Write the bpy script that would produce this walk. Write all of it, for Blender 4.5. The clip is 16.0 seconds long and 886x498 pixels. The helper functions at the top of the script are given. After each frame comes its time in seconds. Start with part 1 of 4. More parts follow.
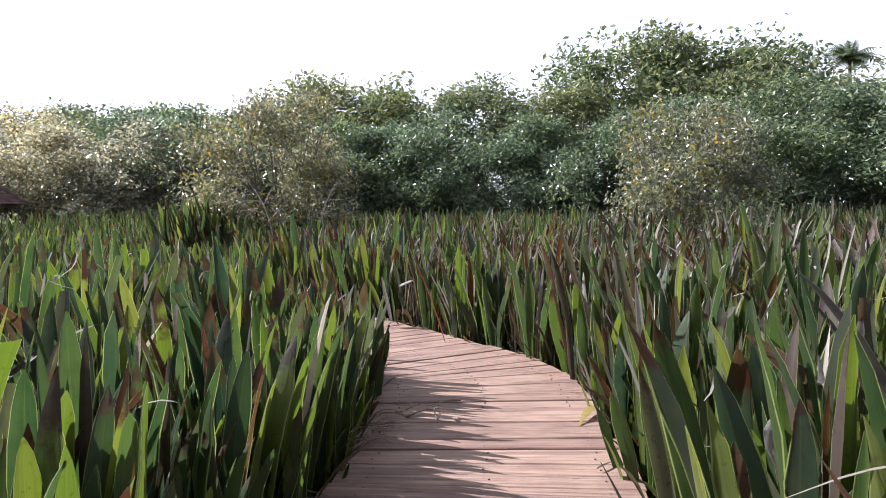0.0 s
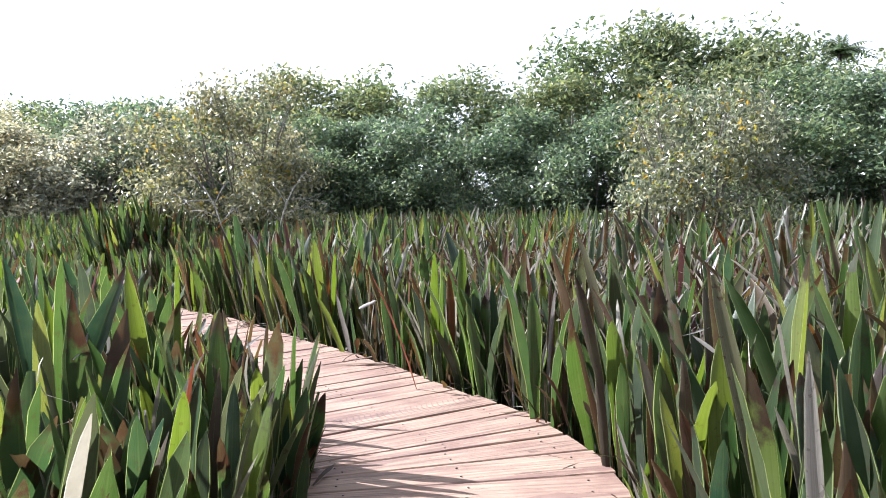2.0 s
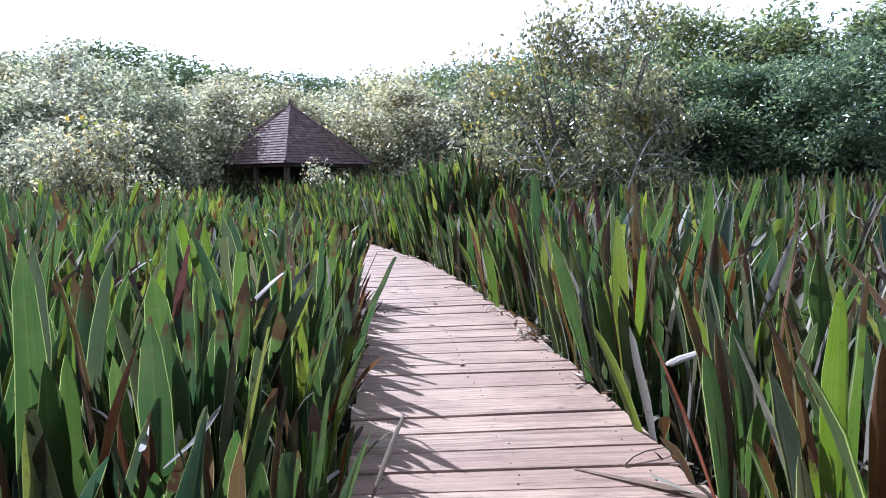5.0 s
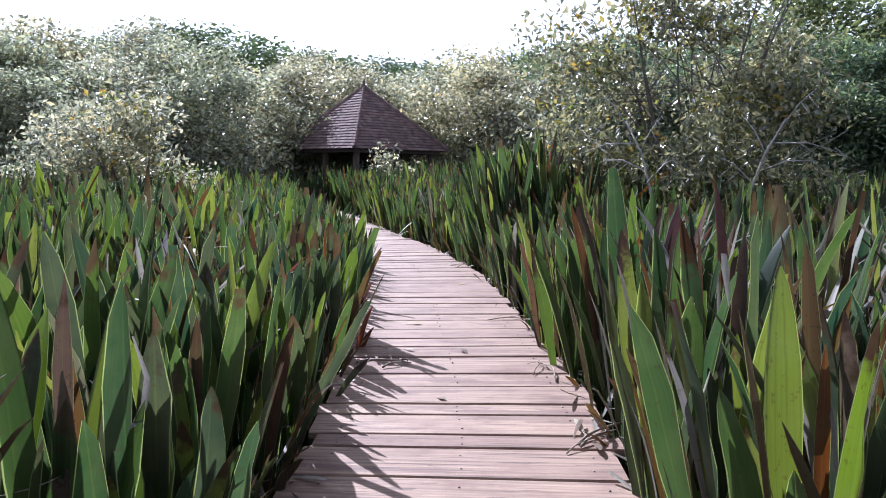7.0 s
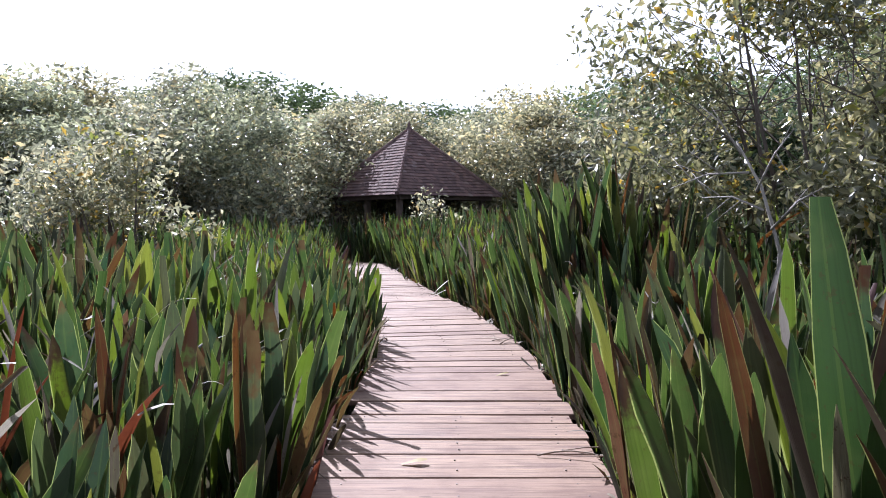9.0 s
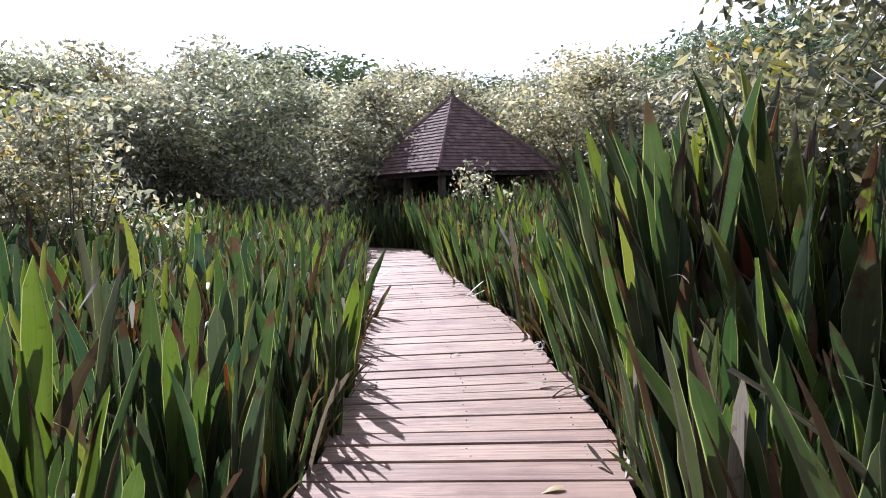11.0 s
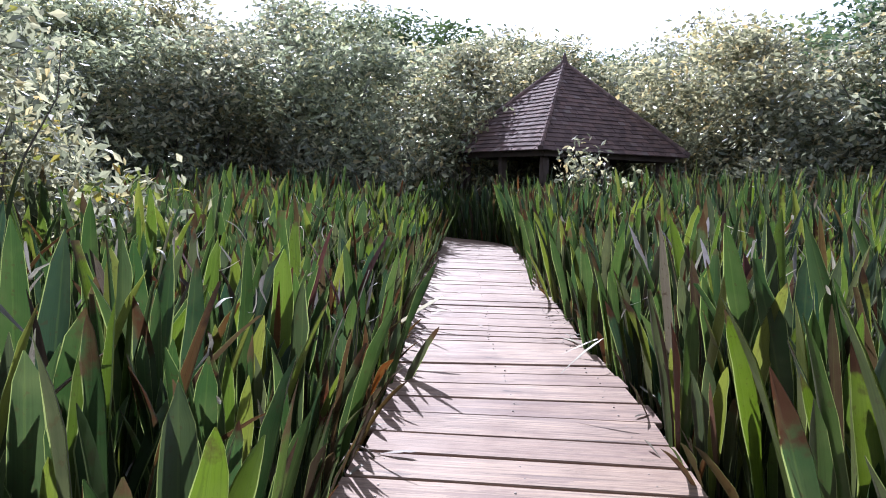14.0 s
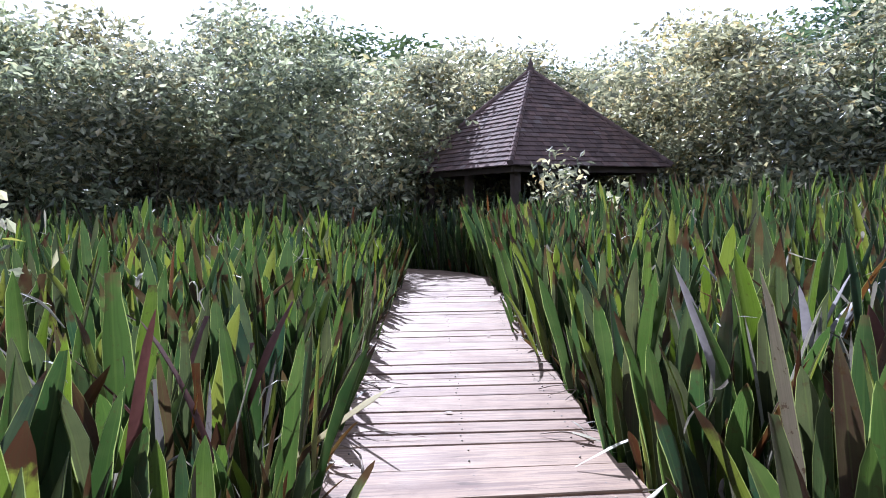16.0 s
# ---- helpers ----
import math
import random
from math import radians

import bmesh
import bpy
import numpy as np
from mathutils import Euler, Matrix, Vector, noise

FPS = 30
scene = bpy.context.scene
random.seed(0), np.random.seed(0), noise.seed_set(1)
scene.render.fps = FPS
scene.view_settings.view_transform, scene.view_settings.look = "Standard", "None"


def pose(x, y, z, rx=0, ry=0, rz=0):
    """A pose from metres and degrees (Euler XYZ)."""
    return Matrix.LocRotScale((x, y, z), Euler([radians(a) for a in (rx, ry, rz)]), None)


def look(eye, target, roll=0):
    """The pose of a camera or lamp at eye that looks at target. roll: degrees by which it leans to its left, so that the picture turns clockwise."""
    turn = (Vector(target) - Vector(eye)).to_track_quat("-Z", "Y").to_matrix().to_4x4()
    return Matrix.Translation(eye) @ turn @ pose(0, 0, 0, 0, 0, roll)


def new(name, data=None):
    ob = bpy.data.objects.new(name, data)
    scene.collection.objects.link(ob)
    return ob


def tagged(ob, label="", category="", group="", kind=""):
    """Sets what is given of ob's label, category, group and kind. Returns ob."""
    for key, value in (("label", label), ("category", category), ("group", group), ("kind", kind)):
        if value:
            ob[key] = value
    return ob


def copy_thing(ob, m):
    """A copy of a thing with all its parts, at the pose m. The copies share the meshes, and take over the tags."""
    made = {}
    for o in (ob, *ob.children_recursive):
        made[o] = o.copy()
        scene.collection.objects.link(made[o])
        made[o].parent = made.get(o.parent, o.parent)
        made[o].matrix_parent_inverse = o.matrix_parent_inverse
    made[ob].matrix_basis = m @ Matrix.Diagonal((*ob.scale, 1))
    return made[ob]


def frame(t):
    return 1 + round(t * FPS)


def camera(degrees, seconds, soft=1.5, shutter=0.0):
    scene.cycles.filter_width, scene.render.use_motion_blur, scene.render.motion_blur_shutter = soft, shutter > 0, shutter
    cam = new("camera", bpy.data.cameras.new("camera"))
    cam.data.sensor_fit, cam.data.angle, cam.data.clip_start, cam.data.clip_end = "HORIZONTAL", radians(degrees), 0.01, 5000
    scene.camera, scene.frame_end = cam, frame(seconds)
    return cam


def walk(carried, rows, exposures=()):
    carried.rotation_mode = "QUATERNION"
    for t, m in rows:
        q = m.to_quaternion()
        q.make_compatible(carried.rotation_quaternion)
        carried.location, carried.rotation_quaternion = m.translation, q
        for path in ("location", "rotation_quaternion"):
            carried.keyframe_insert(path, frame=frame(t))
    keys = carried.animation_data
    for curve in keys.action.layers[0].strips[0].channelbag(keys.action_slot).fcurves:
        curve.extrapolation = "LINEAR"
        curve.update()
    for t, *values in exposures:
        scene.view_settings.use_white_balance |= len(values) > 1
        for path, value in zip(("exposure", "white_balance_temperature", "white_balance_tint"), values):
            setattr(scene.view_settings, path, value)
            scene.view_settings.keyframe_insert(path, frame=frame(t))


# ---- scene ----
EXPOSURES = [(0, 1.38, 5750, 22), (0.5, 1.4, 5700, 20), (1.0, 1.87, 5600, 16), (1.5, 1.97, 5600, 17), (3.0, 1.84, 5500, 15), (4.0, 1.73, 5250, 13), (5, 1.5, 5060, 15), (7.5, 1.25, 5270, 20), (9, 1.21, 5500, 20), (12, 1.17, 5600, 21), (13.5, 1.29, 5350, 17), (14.0, 1.2, 5300, 17), (14.5, 1.5, 5260, 16), (15.0, 1.26, 5250, 16), (16, 1.3, 5150, 16)]
cam = camera(62.98, 16.0, soft=1.0)
PATH = [
    (0, (1.448, 0.050, 1.419), (3.622, 3.401, 1.217), -1.25),
    (0.5, (1.797, 0.443, 1.391), (3.937, 3.802, 1.020), -2.01),
    (1, (2.118, 0.927, 1.407), (4.403, 4.187, 1.017), 1.26),
    (1.5, (2.425, 1.364, 1.387), (4.711, 4.632, 1.076), -1.95),
    (2, (2.708, 1.772, 1.411), (4.954, 5.076, 1.207), -1.56),
    (2.5, (3.030, 2.250, 1.408), (5.270, 5.556, 1.171), -3.97),
    (3, (3.376, 2.716, 1.422), (5.618, 6.013, 1.101), -0.40),
    (3.5, (3.731, 3.189, 1.436), (5.495, 6.770, 1.182), -0.67),
    (4, (4.101, 3.649, 1.394), (5.591, 7.353, 1.142), -0.36),
    (4.5, (4.425, 4.129, 1.381), (5.487, 7.968, 1.021), -0.61),
    (5, (4.677, 4.673, 1.385), (4.920, 8.648, 1.015), -0.57),
    (5.2, (4.738, 4.929, 1.405), (4.777, 8.902, 0.945), 0.51),
    (7.3, (5.311, 7.586, 1.431), (5.033, 11.555, 1.015), 0.29),
    (7.5, (5.339, 7.840, 1.438), (5.141, 11.821, 1.105), -1.39),
    (8, (5.387, 8.475, 1.415), (5.079, 12.454, 1.145), -0.26),
    (8.5, (5.404, 9.131, 1.379), (5.008, 13.103, 1.117), -2.18),
    (9, (5.315, 9.800, 1.391), (4.738, 13.754, 1.221), -0.16),
    (9.2, (5.285, 10.092, 1.403), (4.747, 14.047, 1.147), 0.38),
    (11.3, (5.155, 13.270, 1.370), (4.199, 17.142, 1.067), -1.46),
    (11.5, (5.116, 13.546, 1.356), (4.175, 17.411, 0.936), -0.64),
    (12, (4.938, 14.169, 1.398), (3.866, 18.007, 1.056), -0.01),
    (12.5, (4.809, 14.747, 1.355), (3.543, 18.526, 1.018), 0.64),
    (13, (4.657, 15.329, 1.352), (3.351, 19.089, 0.952), 1.88),
    (13.5, (4.536, 15.891, 1.372), (3.231, 19.656, 1.023), -0.84),
    (14, (4.413, 16.404, 1.380), (2.996, 20.125, 1.003), 1.71),
    (14.5, (4.238, 16.871, 1.419), (2.946, 20.650, 1.204), -2.00),
    (15, (4.078, 17.350, 1.434), (2.620, 21.063, 1.128), 0.54),
    (15.5, (3.915, 17.844, 1.445), (2.753, 21.664, 1.204), 0.82),
    (16, (3.841, 18.378, 1.412), (2.571, 22.163, 1.156), -1.10),
]
walk(cam, [(t, look(e, g, r)) for t, e, g, r in PATH], EXPOSURES)

# ---- world and sun ----
SUN_BEARING, SUN_ELEVATION = -33.0, 38.0
world = bpy.data.worlds.new("world")
scene.world = world
world.use_nodes = True
wn = world.node_tree.nodes
sky = wn.new("ShaderNodeTexSky")
sky.sky_type = "NISHITA"
sky.sun_disc = False
sky.sun_elevation = radians(SUN_ELEVATION)
sky.sun_rotation = radians(SUN_BEARING % 360)
sky.air_density, sky.dust_density, sky.ozone_density = 1.0, 1.0, 0.8
wn["Background"].inputs["Strength"].default_value = 0.1
haze = wn.new("ShaderNodeHueSaturation")
haze.inputs["Saturation"].default_value, haze.inputs["Value"].default_value = 0.14, 1.0
world.node_tree.links.new(sky.outputs["Color"], haze.inputs["Color"])
world.node_tree.links.new(haze.outputs["Color"], wn["Background"].inputs["Color"])
sun = new("sun", bpy.data.lights.new("sun", "SUN"))
sun.data.energy, sun.data.angle, sun.data.color = 5.0, radians(0.53), (1.0, 0.95, 0.88)
_b, _e = radians(SUN_BEARING), radians(SUN_ELEVATION)
TO_SUN = Vector((math.sin(_b) * math.cos(_e), math.cos(_b) * math.cos(_e), math.sin(_e)))
sun.matrix_world = look(TO_SUN * 60 + Vector((0, 15, 0)), (0, 15, 0))


# ---- materials ----
class Mat:
    """A small builder of node materials."""

    def __init__(self, name):
        self.m = bpy.data.materials.new(name)
        self.m.use_nodes = True
        self.t = self.m.node_tree
        self.bsdf = self.t.nodes["Principled BSDF"]
        self.out = self.t.nodes["Material Output"]

    def n(self, kind, **sockets):
        node = self.t.nodes.new("ShaderNode" + kind)
        for key, value in sockets.items():
            self.put(node.inputs[key.replace("_", " ")], value)
        return node

    def put(self, socket, value):
        if isinstance(value, bpy.types.NodeSocket):
            self.t.links.new(value, socket)
        else:
            socket.default_value = value

    def math(self, op, a, b=0.0, c=0.0):
        node = self.t.nodes.new("ShaderNodeMath")
        node.operation = op
        for s, v in zip(node.inputs, (a, b, c)):
            self.put(s, v)
        return node.outputs[0]

    def mix(self, fac, a, b):
        node = self.t.nodes.new("ShaderNodeMix")
        node.data_type = "RGBA"
        self.put(node.inputs["Factor"], fac)
        for s, v in ((node.inputs[6], a), (node.inputs[7], b)):
            self.put(s, v if isinstance(v, bpy.types.NodeSocket) else (*v, 1))
        return node.outputs[2]

    def ramp(self, fac, stops):
        node = self.t.nodes.new("ShaderNodeValToRGB")
        el = node.color_ramp.elements
        while len(el) < len(stops):
            el.new(0.5)
        for e, (p, c) in zip(el, stops):
            e.position, e.color = p, (*c, 1)
        self.put(node.inputs[0], fac)
        return node.outputs[0]

    def noise(self, vec, scale, detail=4, rough=0.6):
        node = self.n("TexNoise", Scale=scale, Detail=detail, Roughness=rough)
        if vec is not None:
            self.put(node.inputs["Vector"], vec)
        return node.outputs["Fac"]

    def coords(self, kind="Object", scale=(1, 1, 1), shift=None):
        c = self.n("TexCoord").outputs[kind]
        mp = self.n("Mapping", Vector=c, Scale=scale)
        if shift is not None:
            self.put(mp.inputs["Location"], shift)
        return mp.outputs[0]

    def position(self, scale=(1, 1, 1)):
        return self.n("Mapping", Vector=self.n("NewGeometry").outputs["Position"], Scale=scale).outputs[0]

    def random(self):
        """A number from 0 to 1 for each object and each loose piece in it."""
        a = self.n("ObjectInfo").outputs["Random"]
        b = self.n("NewGeometry").outputs["Random Per Island"]
        return self.math("FRACT", self.math("ADD", self.math("MULTIPLY", a, 7.31), b))

    def bump(self, height, strength=0.3, distance=0.01):
        node = self.n("Bump", Strength=strength, Distance=distance, Height=height)
        self.put(self.bsdf.inputs["Normal"], node.outputs[0])
        return node.outputs[0]

    def set(self, **kw):
        for key, value in kw.items():
            self.put(self.bsdf.inputs[key.replace("_", " ")], (*value, 1) if isinstance(value, tuple) else value)
        return self

    def leafy(self, colour, share, normal=None):
        """Lets light through, as a leaf does."""
        tr = self.n("BsdfTranslucent", Color=colour)
        if normal is not None:
            self.put(tr.inputs["Normal"], normal)
        mx = self.n("MixShader")
        self.put(mx.inputs[0], share)
        self.t.links.new(self.bsdf.outputs[0], mx.inputs[1])
        self.t.links.new(tr.outputs[0], mx.inputs[2])
        self.t.links.new(mx.outputs[0], self.out.inputs["Surface"])
        return self.m


def make_blade_material(name, stops, glow, rough, wear, mottle=0.35):
    k = Mat(name)
    r = k.random()
    base = k.ramp(r, stops)
    uv = k.n("SeparateXYZ", Vector=k.n("UVMap").outputs[0])
    across = k.math("ABSOLUTE", k.math("SUBTRACT", uv.outputs[0], 0.5))
    rib = k.math("LESS_THAN", across, 0.035)
    pos = k.position()
    blotch = k.noise(pos, 9, 5)
    fine = k.noise(pos, 60, 3)
    base = k.mix(k.math("MULTIPLY", fine, 0.22), base, (0.03, 0.055, 0.012))
    base = k.mix(k.math("MULTIPLY", rib, 0.12), base, (0.10, 0.13, 0.04))
    # pale leaf margin, with sunlit rim brightness painted into its colour
    lit_margin = k.math("GREATER_THAN", across, 0.472)
    base = k.mix(k.math("MULTIPLY", lit_margin, 0.55), base, (0.26, 0.29, 0.12))
    # withered tips and blotches on some leaves
    tip = k.math("ADD", uv.outputs[1], k.math("MULTIPLY", k.math("SUBTRACT", blotch, 0.5), 0.5))
    limit = k.math("ADD", 1.3 - wear, k.math("MULTIPLY", k.math("FRACT", k.math("MULTIPLY", r, 13.7)), -0.42))
    dead = k.math("MULTIPLY", k.math("SUBTRACT", tip, limit), 14.0)
    dead = k.math("MINIMUM", k.math("MAXIMUM", dead, 0.0), 1.0)
    base = k.mix(dead, base, k.ramp(k.math("FRACT", k.math("MULTIPLY", r, 29.0)), [(0, (0.018, 0.010, 0.007)), (0.7, (0.03, 0.016, 0.010)), (1, (0.05, 0.036, 0.02))]))
    along = k.n("CombineXYZ", X=k.math("ADD", uv.outputs[0], k.math("MULTIPLY", r, 50.0)), Y=uv.outputs[1]).outputs[0]
    streaks = k.noise(k.n("Mapping", Vector=along, Scale=(16, 1.6, 1)).outputs[0], 1.0, 4)
    ridged = k.math("MINIMUM", k.math("MAXIMUM", k.math("MULTIPLY", k.math("SUBTRACT", streaks, 0.5), 6.0), 0.0), 1.0)
    base = k.mix(k.math("MULTIPLY", ridged, 0.28), base, (0.012, 0.018, 0.008))
    spots = k.noise(pos, 34, 4)
    base = k.mix(k.math("MULTIPLY", k.math("GREATER_THAN", spots, 0.63), mottle), base, (0.03, 0.016, 0.009))
    pale = k.noise(pos, 5.5, 3)
    soft = k.math("MINIMUM", k.math("MAXIMUM", k.math("MULTIPLY", k.math("SUBTRACT", pale, 0.45), 3.0), 0.0), 1.0)
    base = k.mix(k.math("MULTIPLY", soft, 0.14), base, (0.15, 0.16, 0.07))
    nb = k.bump(k.math("ADD", k.math("MULTIPLY", streaks, 0.5), blotch), 0.3, 0.006)
    k.set(Base_Color=base, Roughness=k.math("ADD", rough, k.math("MULTIPLY", blotch, 0.2)), Specular_IOR_Level=0.3)
    lit = k.n("HueSaturation", Color=base, Value=glow, Saturation=1.2).outputs[0]
    return k.leafy(lit, 0.33, nb)


GREEN = make_blade_material("green_blade", [(0, (0.017, 0.031, 0.013)), (0.25, (0.036, 0.055, 0.018)), (0.45, (0.013, 0.025, 0.017)), (0.6, (0.040, 0.040, 0.023)), (0.72, (0.025, 0.043, 0.018)), (0.86, (0.068, 0.094, 0.019)), (1, (0.115, 0.12, 0.034))], 2.4, 0.32, 0.07)
BROWN = make_blade_material("withered_blade", [(0, (0.05, 0.016, 0.011)), (0.3, (0.034, 0.021, 0.018)), (0.55, (0.07, 0.04, 0.021)), (0.7, (0.085, 0.024, 0.014)), (0.82, (0.06, 0.046, 0.042)), (0.92, (0.045, 0.055, 0.02)), (1, (0.12, 0.095, 0.078))], 1.7, 0.5, 0.05, 0.7)
PALE = make_blade_material("bleached_blade", [(0, (0.26, 0.23, 0.18)), (0.5, (0.19, 0.17, 0.17)), (1, (0.46, 0.42, 0.34))], 1.1, 0.5, 0.0)


def make_foliage_material(name, stops, rough, share, glow, gloss=0.4):
    k = Mat(name)
    r = k.random()
    base = k.ramp(r, stops)
    patch = k.noise(k.position(), 0.55, 3)
    kind_of = k.n("ObjectInfo").outputs["Random"]
    tint = k.ramp(kind_of, [(0, (0.88, 0.94, 0.86)), (0.4, (1.0, 1.0, 0.97)), (0.7, (1.12, 1.06, 0.86)), (1, (0.94, 1.02, 0.92))])
    mul = k.t.nodes.new("ShaderNodeMix")
    mul.data_type, mul.blend_type = "RGBA", "MULTIPLY"
    mul.inputs["Factor"].default_value = 1.0
    k.put(mul.inputs[6], base)
    k.put(mul.inputs[7], tint)
    base = mul.outputs[2]
    base = k.mix(k.math("MULTIPLY", patch, 0.3), base, stops[-1][1])
    k.set(Base_Color=base, Roughness=rough, Specular_IOR_Level=gloss)
    lit = k.n("HueSaturation", Color=base, Value=glow, Saturation=1.1).outputs[0]
    return k.leafy(lit, share)


# leaf tones spread wide to imitate glints and shaded gaps in the thicket
MANGROVE = make_foliage_material("mangrove_leaf", [(0, (0.065, 0.072, 0.053)), (0.3, (0.145, 0.152, 0.108)), (0.6, (0.285, 0.28, 0.2)), (0.82, (0.44, 0.42, 0.3)), (0.93, (0.38, 0.3, 0.16)), (1, (0.2, 0.21, 0.135))], 0.27, 0.4, 1.8, 0.9)
WOOD_LEAF = make_foliage_material("deep_green_leaf", [(0, (0.025, 0.045, 0.03)), (0.4, (0.06, 0.09, 0.052)), (0.75, (0.13, 0.17, 0.085)), (0.92, (0.23, 0.26, 0.14)), (1, (0.115, 0.155, 0.088))], 0.32, 0.33, 2.0, 0.6)
BUSH_LEAF = make_foliage_material("bush_leaf", [(0, (0.035, 0.043, 0.028)), (0.4, (0.085, 0.094, 0.058)), (0.75, (0.19, 0.185, 0.115)), (0.92, (0.34, 0.31, 0.19)), (1, (0.2, 0.2, 0.12))], 0.3, 0.32, 2.0, 0.7)
LUSH = make_foliage_material("lush_leaf", [(0, (0.05, 0.075, 0.042)), (0.5, (0.10, 0.125, 0.06)), (0.9, (0.22, 0.23, 0.10)), (1, (0.125, 0.155, 0.068))], 0.36, 0.34, 1.75, 0.5)
DARK_LEAF = make_foliage_material("dark_leaf", [(0, (0.05, 0.075, 0.04)), (0.6, (0.07, 0.095, 0.045)), (1, (0.09, 0.12, 0.05))], 0.4, 0.3, 1.6)
GOLD_LEAF = make_foliage_material("yellowing_leaf", [(0, (0.10, 0.13, 0.04)), (0.5, (0.22, 0.20, 0.05)), (0.85, (0.34, 0.20, 0.05)), (1, (0.13, 0.16, 0.05))], 0.4, 0.45, 1.6)

SAPLING_LEAF = make_foliage_material("sapling_leaf", [(0, (0.1, 0.13, 0.05)), (0.5, (0.17, 0.19, 0.07)), (0.85, (0.3, 0.28, 0.1)), (1, (0.2, 0.2, 0.08))], 0.32, 0.4, 1.8, 0.5)


def make_wood():
    k = Mat("weathered_deck_wood")
    rnd = k.n("ObjectInfo").outputs["Random"]
    shift = k.n("CombineXYZ", X=k.math("MULTIPLY", rnd, 37.0), Y=k.math("MULTIPLY", rnd, 91.0)).outputs[0]
    grain = k.noise(k.coords("Object", (1.3, 46, 46), shift), 1.0, 6, 0.65)
    streak = k.noise(k.coords("Object", (0.7, 9, 9), shift), 1.0, 4, 0.6)
    stain = k.noise(k.position(), 1.7, 5, 0.65)
    base = k.ramp(grain, [(0.34, (0.055, 0.034, 0.025)), (0.45, (0.2, 0.135, 0.102)), (0.68, (0.35, 0.242, 0.165))])
    base = k.mix(k.math("MULTIPLY", rnd, 0.35), base, (0.37, 0.262, 0.182))
    older = k.math("FRACT", k.math("MULTIPLY", rnd, 17.0))
    base = k.mix(k.math("MULTIPLY", k.math("GREATER_THAN", older, 0.7), 0.35), base, (0.16, 0.095, 0.075))
    base = k.mix(k.math("MULTIPLY", k.math("GREATER_THAN", streak, 0.58), 0.55), base, (0.13, 0.08, 0.068))
    scuff = k.noise(k.coords("Object", (2.5, 7, 7), shift), 1.0, 5, 0.7)
    worn = k.math("MINIMUM", k.math("MAXIMUM", k.math("MULTIPLY", k.math("SUBTRACT", k.math("ADD", k.math("MULTIPLY", stain, 0.6), k.math("MULTIPLY", scuff, 0.4)), 0.46), 6.0), 0.0), 1.0)
    base = k.mix(k.math("MULTIPLY", worn, 0.6), base, (0.125, 0.07, 0.055))
    crack = k.noise(k.coords("Object", (2.2, 85, 85), shift), 1.0, 3, 0.5)
    base = k.mix(k.math("MULTIPLY", k.math("GREATER_THAN", crack, 0.66), 0.75), base, (0.05, 0.034, 0.026))
    knot = k.noise(k.coords("Object", (3.0, 14, 14), shift), 1.0, 2, 0.5)
    base = k.mix(k.math("MULTIPLY", k.math("GREATER_THAN", knot, 0.7), 0.6), base, (0.06, 0.04, 0.032))
    k.bump(k.math("ADD", grain, k.math("MULTIPLY", streak, 0.6)), 0.5, 0.006)
    k.set(Base_Color=base, Roughness=k.math("ADD", 0.58, k.math("MULTIPLY", stain, 0.25)), Specular_IOR_Level=0.25)
    return k.m


def make_plain(name, dark, light, scale, rough, metal=0.0, bump=0.4, stretch=(1, 1, 1)):
    k = Mat(name)
    pos = k.coords("Object", stretch)
    a, b = k.noise(pos, scale, 5), k.noise(pos, scale * 7, 3)
    base = k.mix(a, dark, light)
    base = k.mix(k.math("MULTIPLY", b, 0.4), base, dark)
    k.bump(k.math("ADD", a, b), bump, 0.01)
    k.set(Base_Color=base, Roughness=rough, Metallic=metal)
    return k.m


def make_tile():
    k = Mat("clay_roof_tile")
    r = k.random()
    base = k.ramp(r, [(0, (0.13, 0.09, 0.085)), (0.5, (0.185, 0.125, 0.115)), (0.85, (0.235, 0.15, 0.135)), (1, (0.27, 0.21, 0.2))])
    st = k.noise(k.position(), 1.6, 5)
    base = k.mix(k.math("MULTIPLY", st, 0.5), base, (0.06, 0.05, 0.055))
    k.bump(k.noise(k.position(), 40, 3), 0.3, 0.006)
    k.set(Base_Color=base, Roughness=0.9, Specular_IOR_Level=0.12)
    return k.m


def make_mud():
    k = Mat("dark_marsh_mud")
    pos = k.position()
    a, b = k.noise(pos, 0.8, 6), k.noise(pos, 14, 5)
    base = k.ramp(a, [(0.3, (0.012, 0.014, 0.010)), (0.55, (0.03, 0.028, 0.018)), (0.8, (0.05, 0.05, 0.025))])
    base = k.mix(k.math("MULTIPLY", b, 0.5), base, (0.02, 0.025, 0.012))
    k.bump(b, 0.6, 0.03)
    k.set(Base_Color=base, Roughness=k.math("ADD", 0.7, k.math("MULTIPLY", a, 0.3)), Specular_IOR_Level=0.2)
    return k.m


WOOD = make_wood()
BEAM = make_plain("old_beam_wood", (0.05, 0.035, 0.03), (0.14, 0.10, 0.08), 3, 0.75, stretch=(1, 1, 1))
BARK = make_plain("grey_bark", (0.06, 0.05, 0.04), (0.16, 0.13, 0.11), 6, 0.85, bump=0.7, stretch=(1, 1, 0.25))
NAIL = make_plain("dull_nail_steel", (0.08, 0.065, 0.055), (0.2, 0.17, 0.15), 40, 0.45, 0.6, 0.1)
TWIG = make_plain("dry_twig", (0.13, 0.09, 0.06), (0.32, 0.25, 0.19), 30, 0.7)
BLEACHED = make_plain("bleached_wood", (0.2, 0.18, 0.16), (0.42, 0.39, 0.35), 20, 0.7, stretch=(0.3, 1, 1))
TILE = make_tile()
MUD = make_mud()


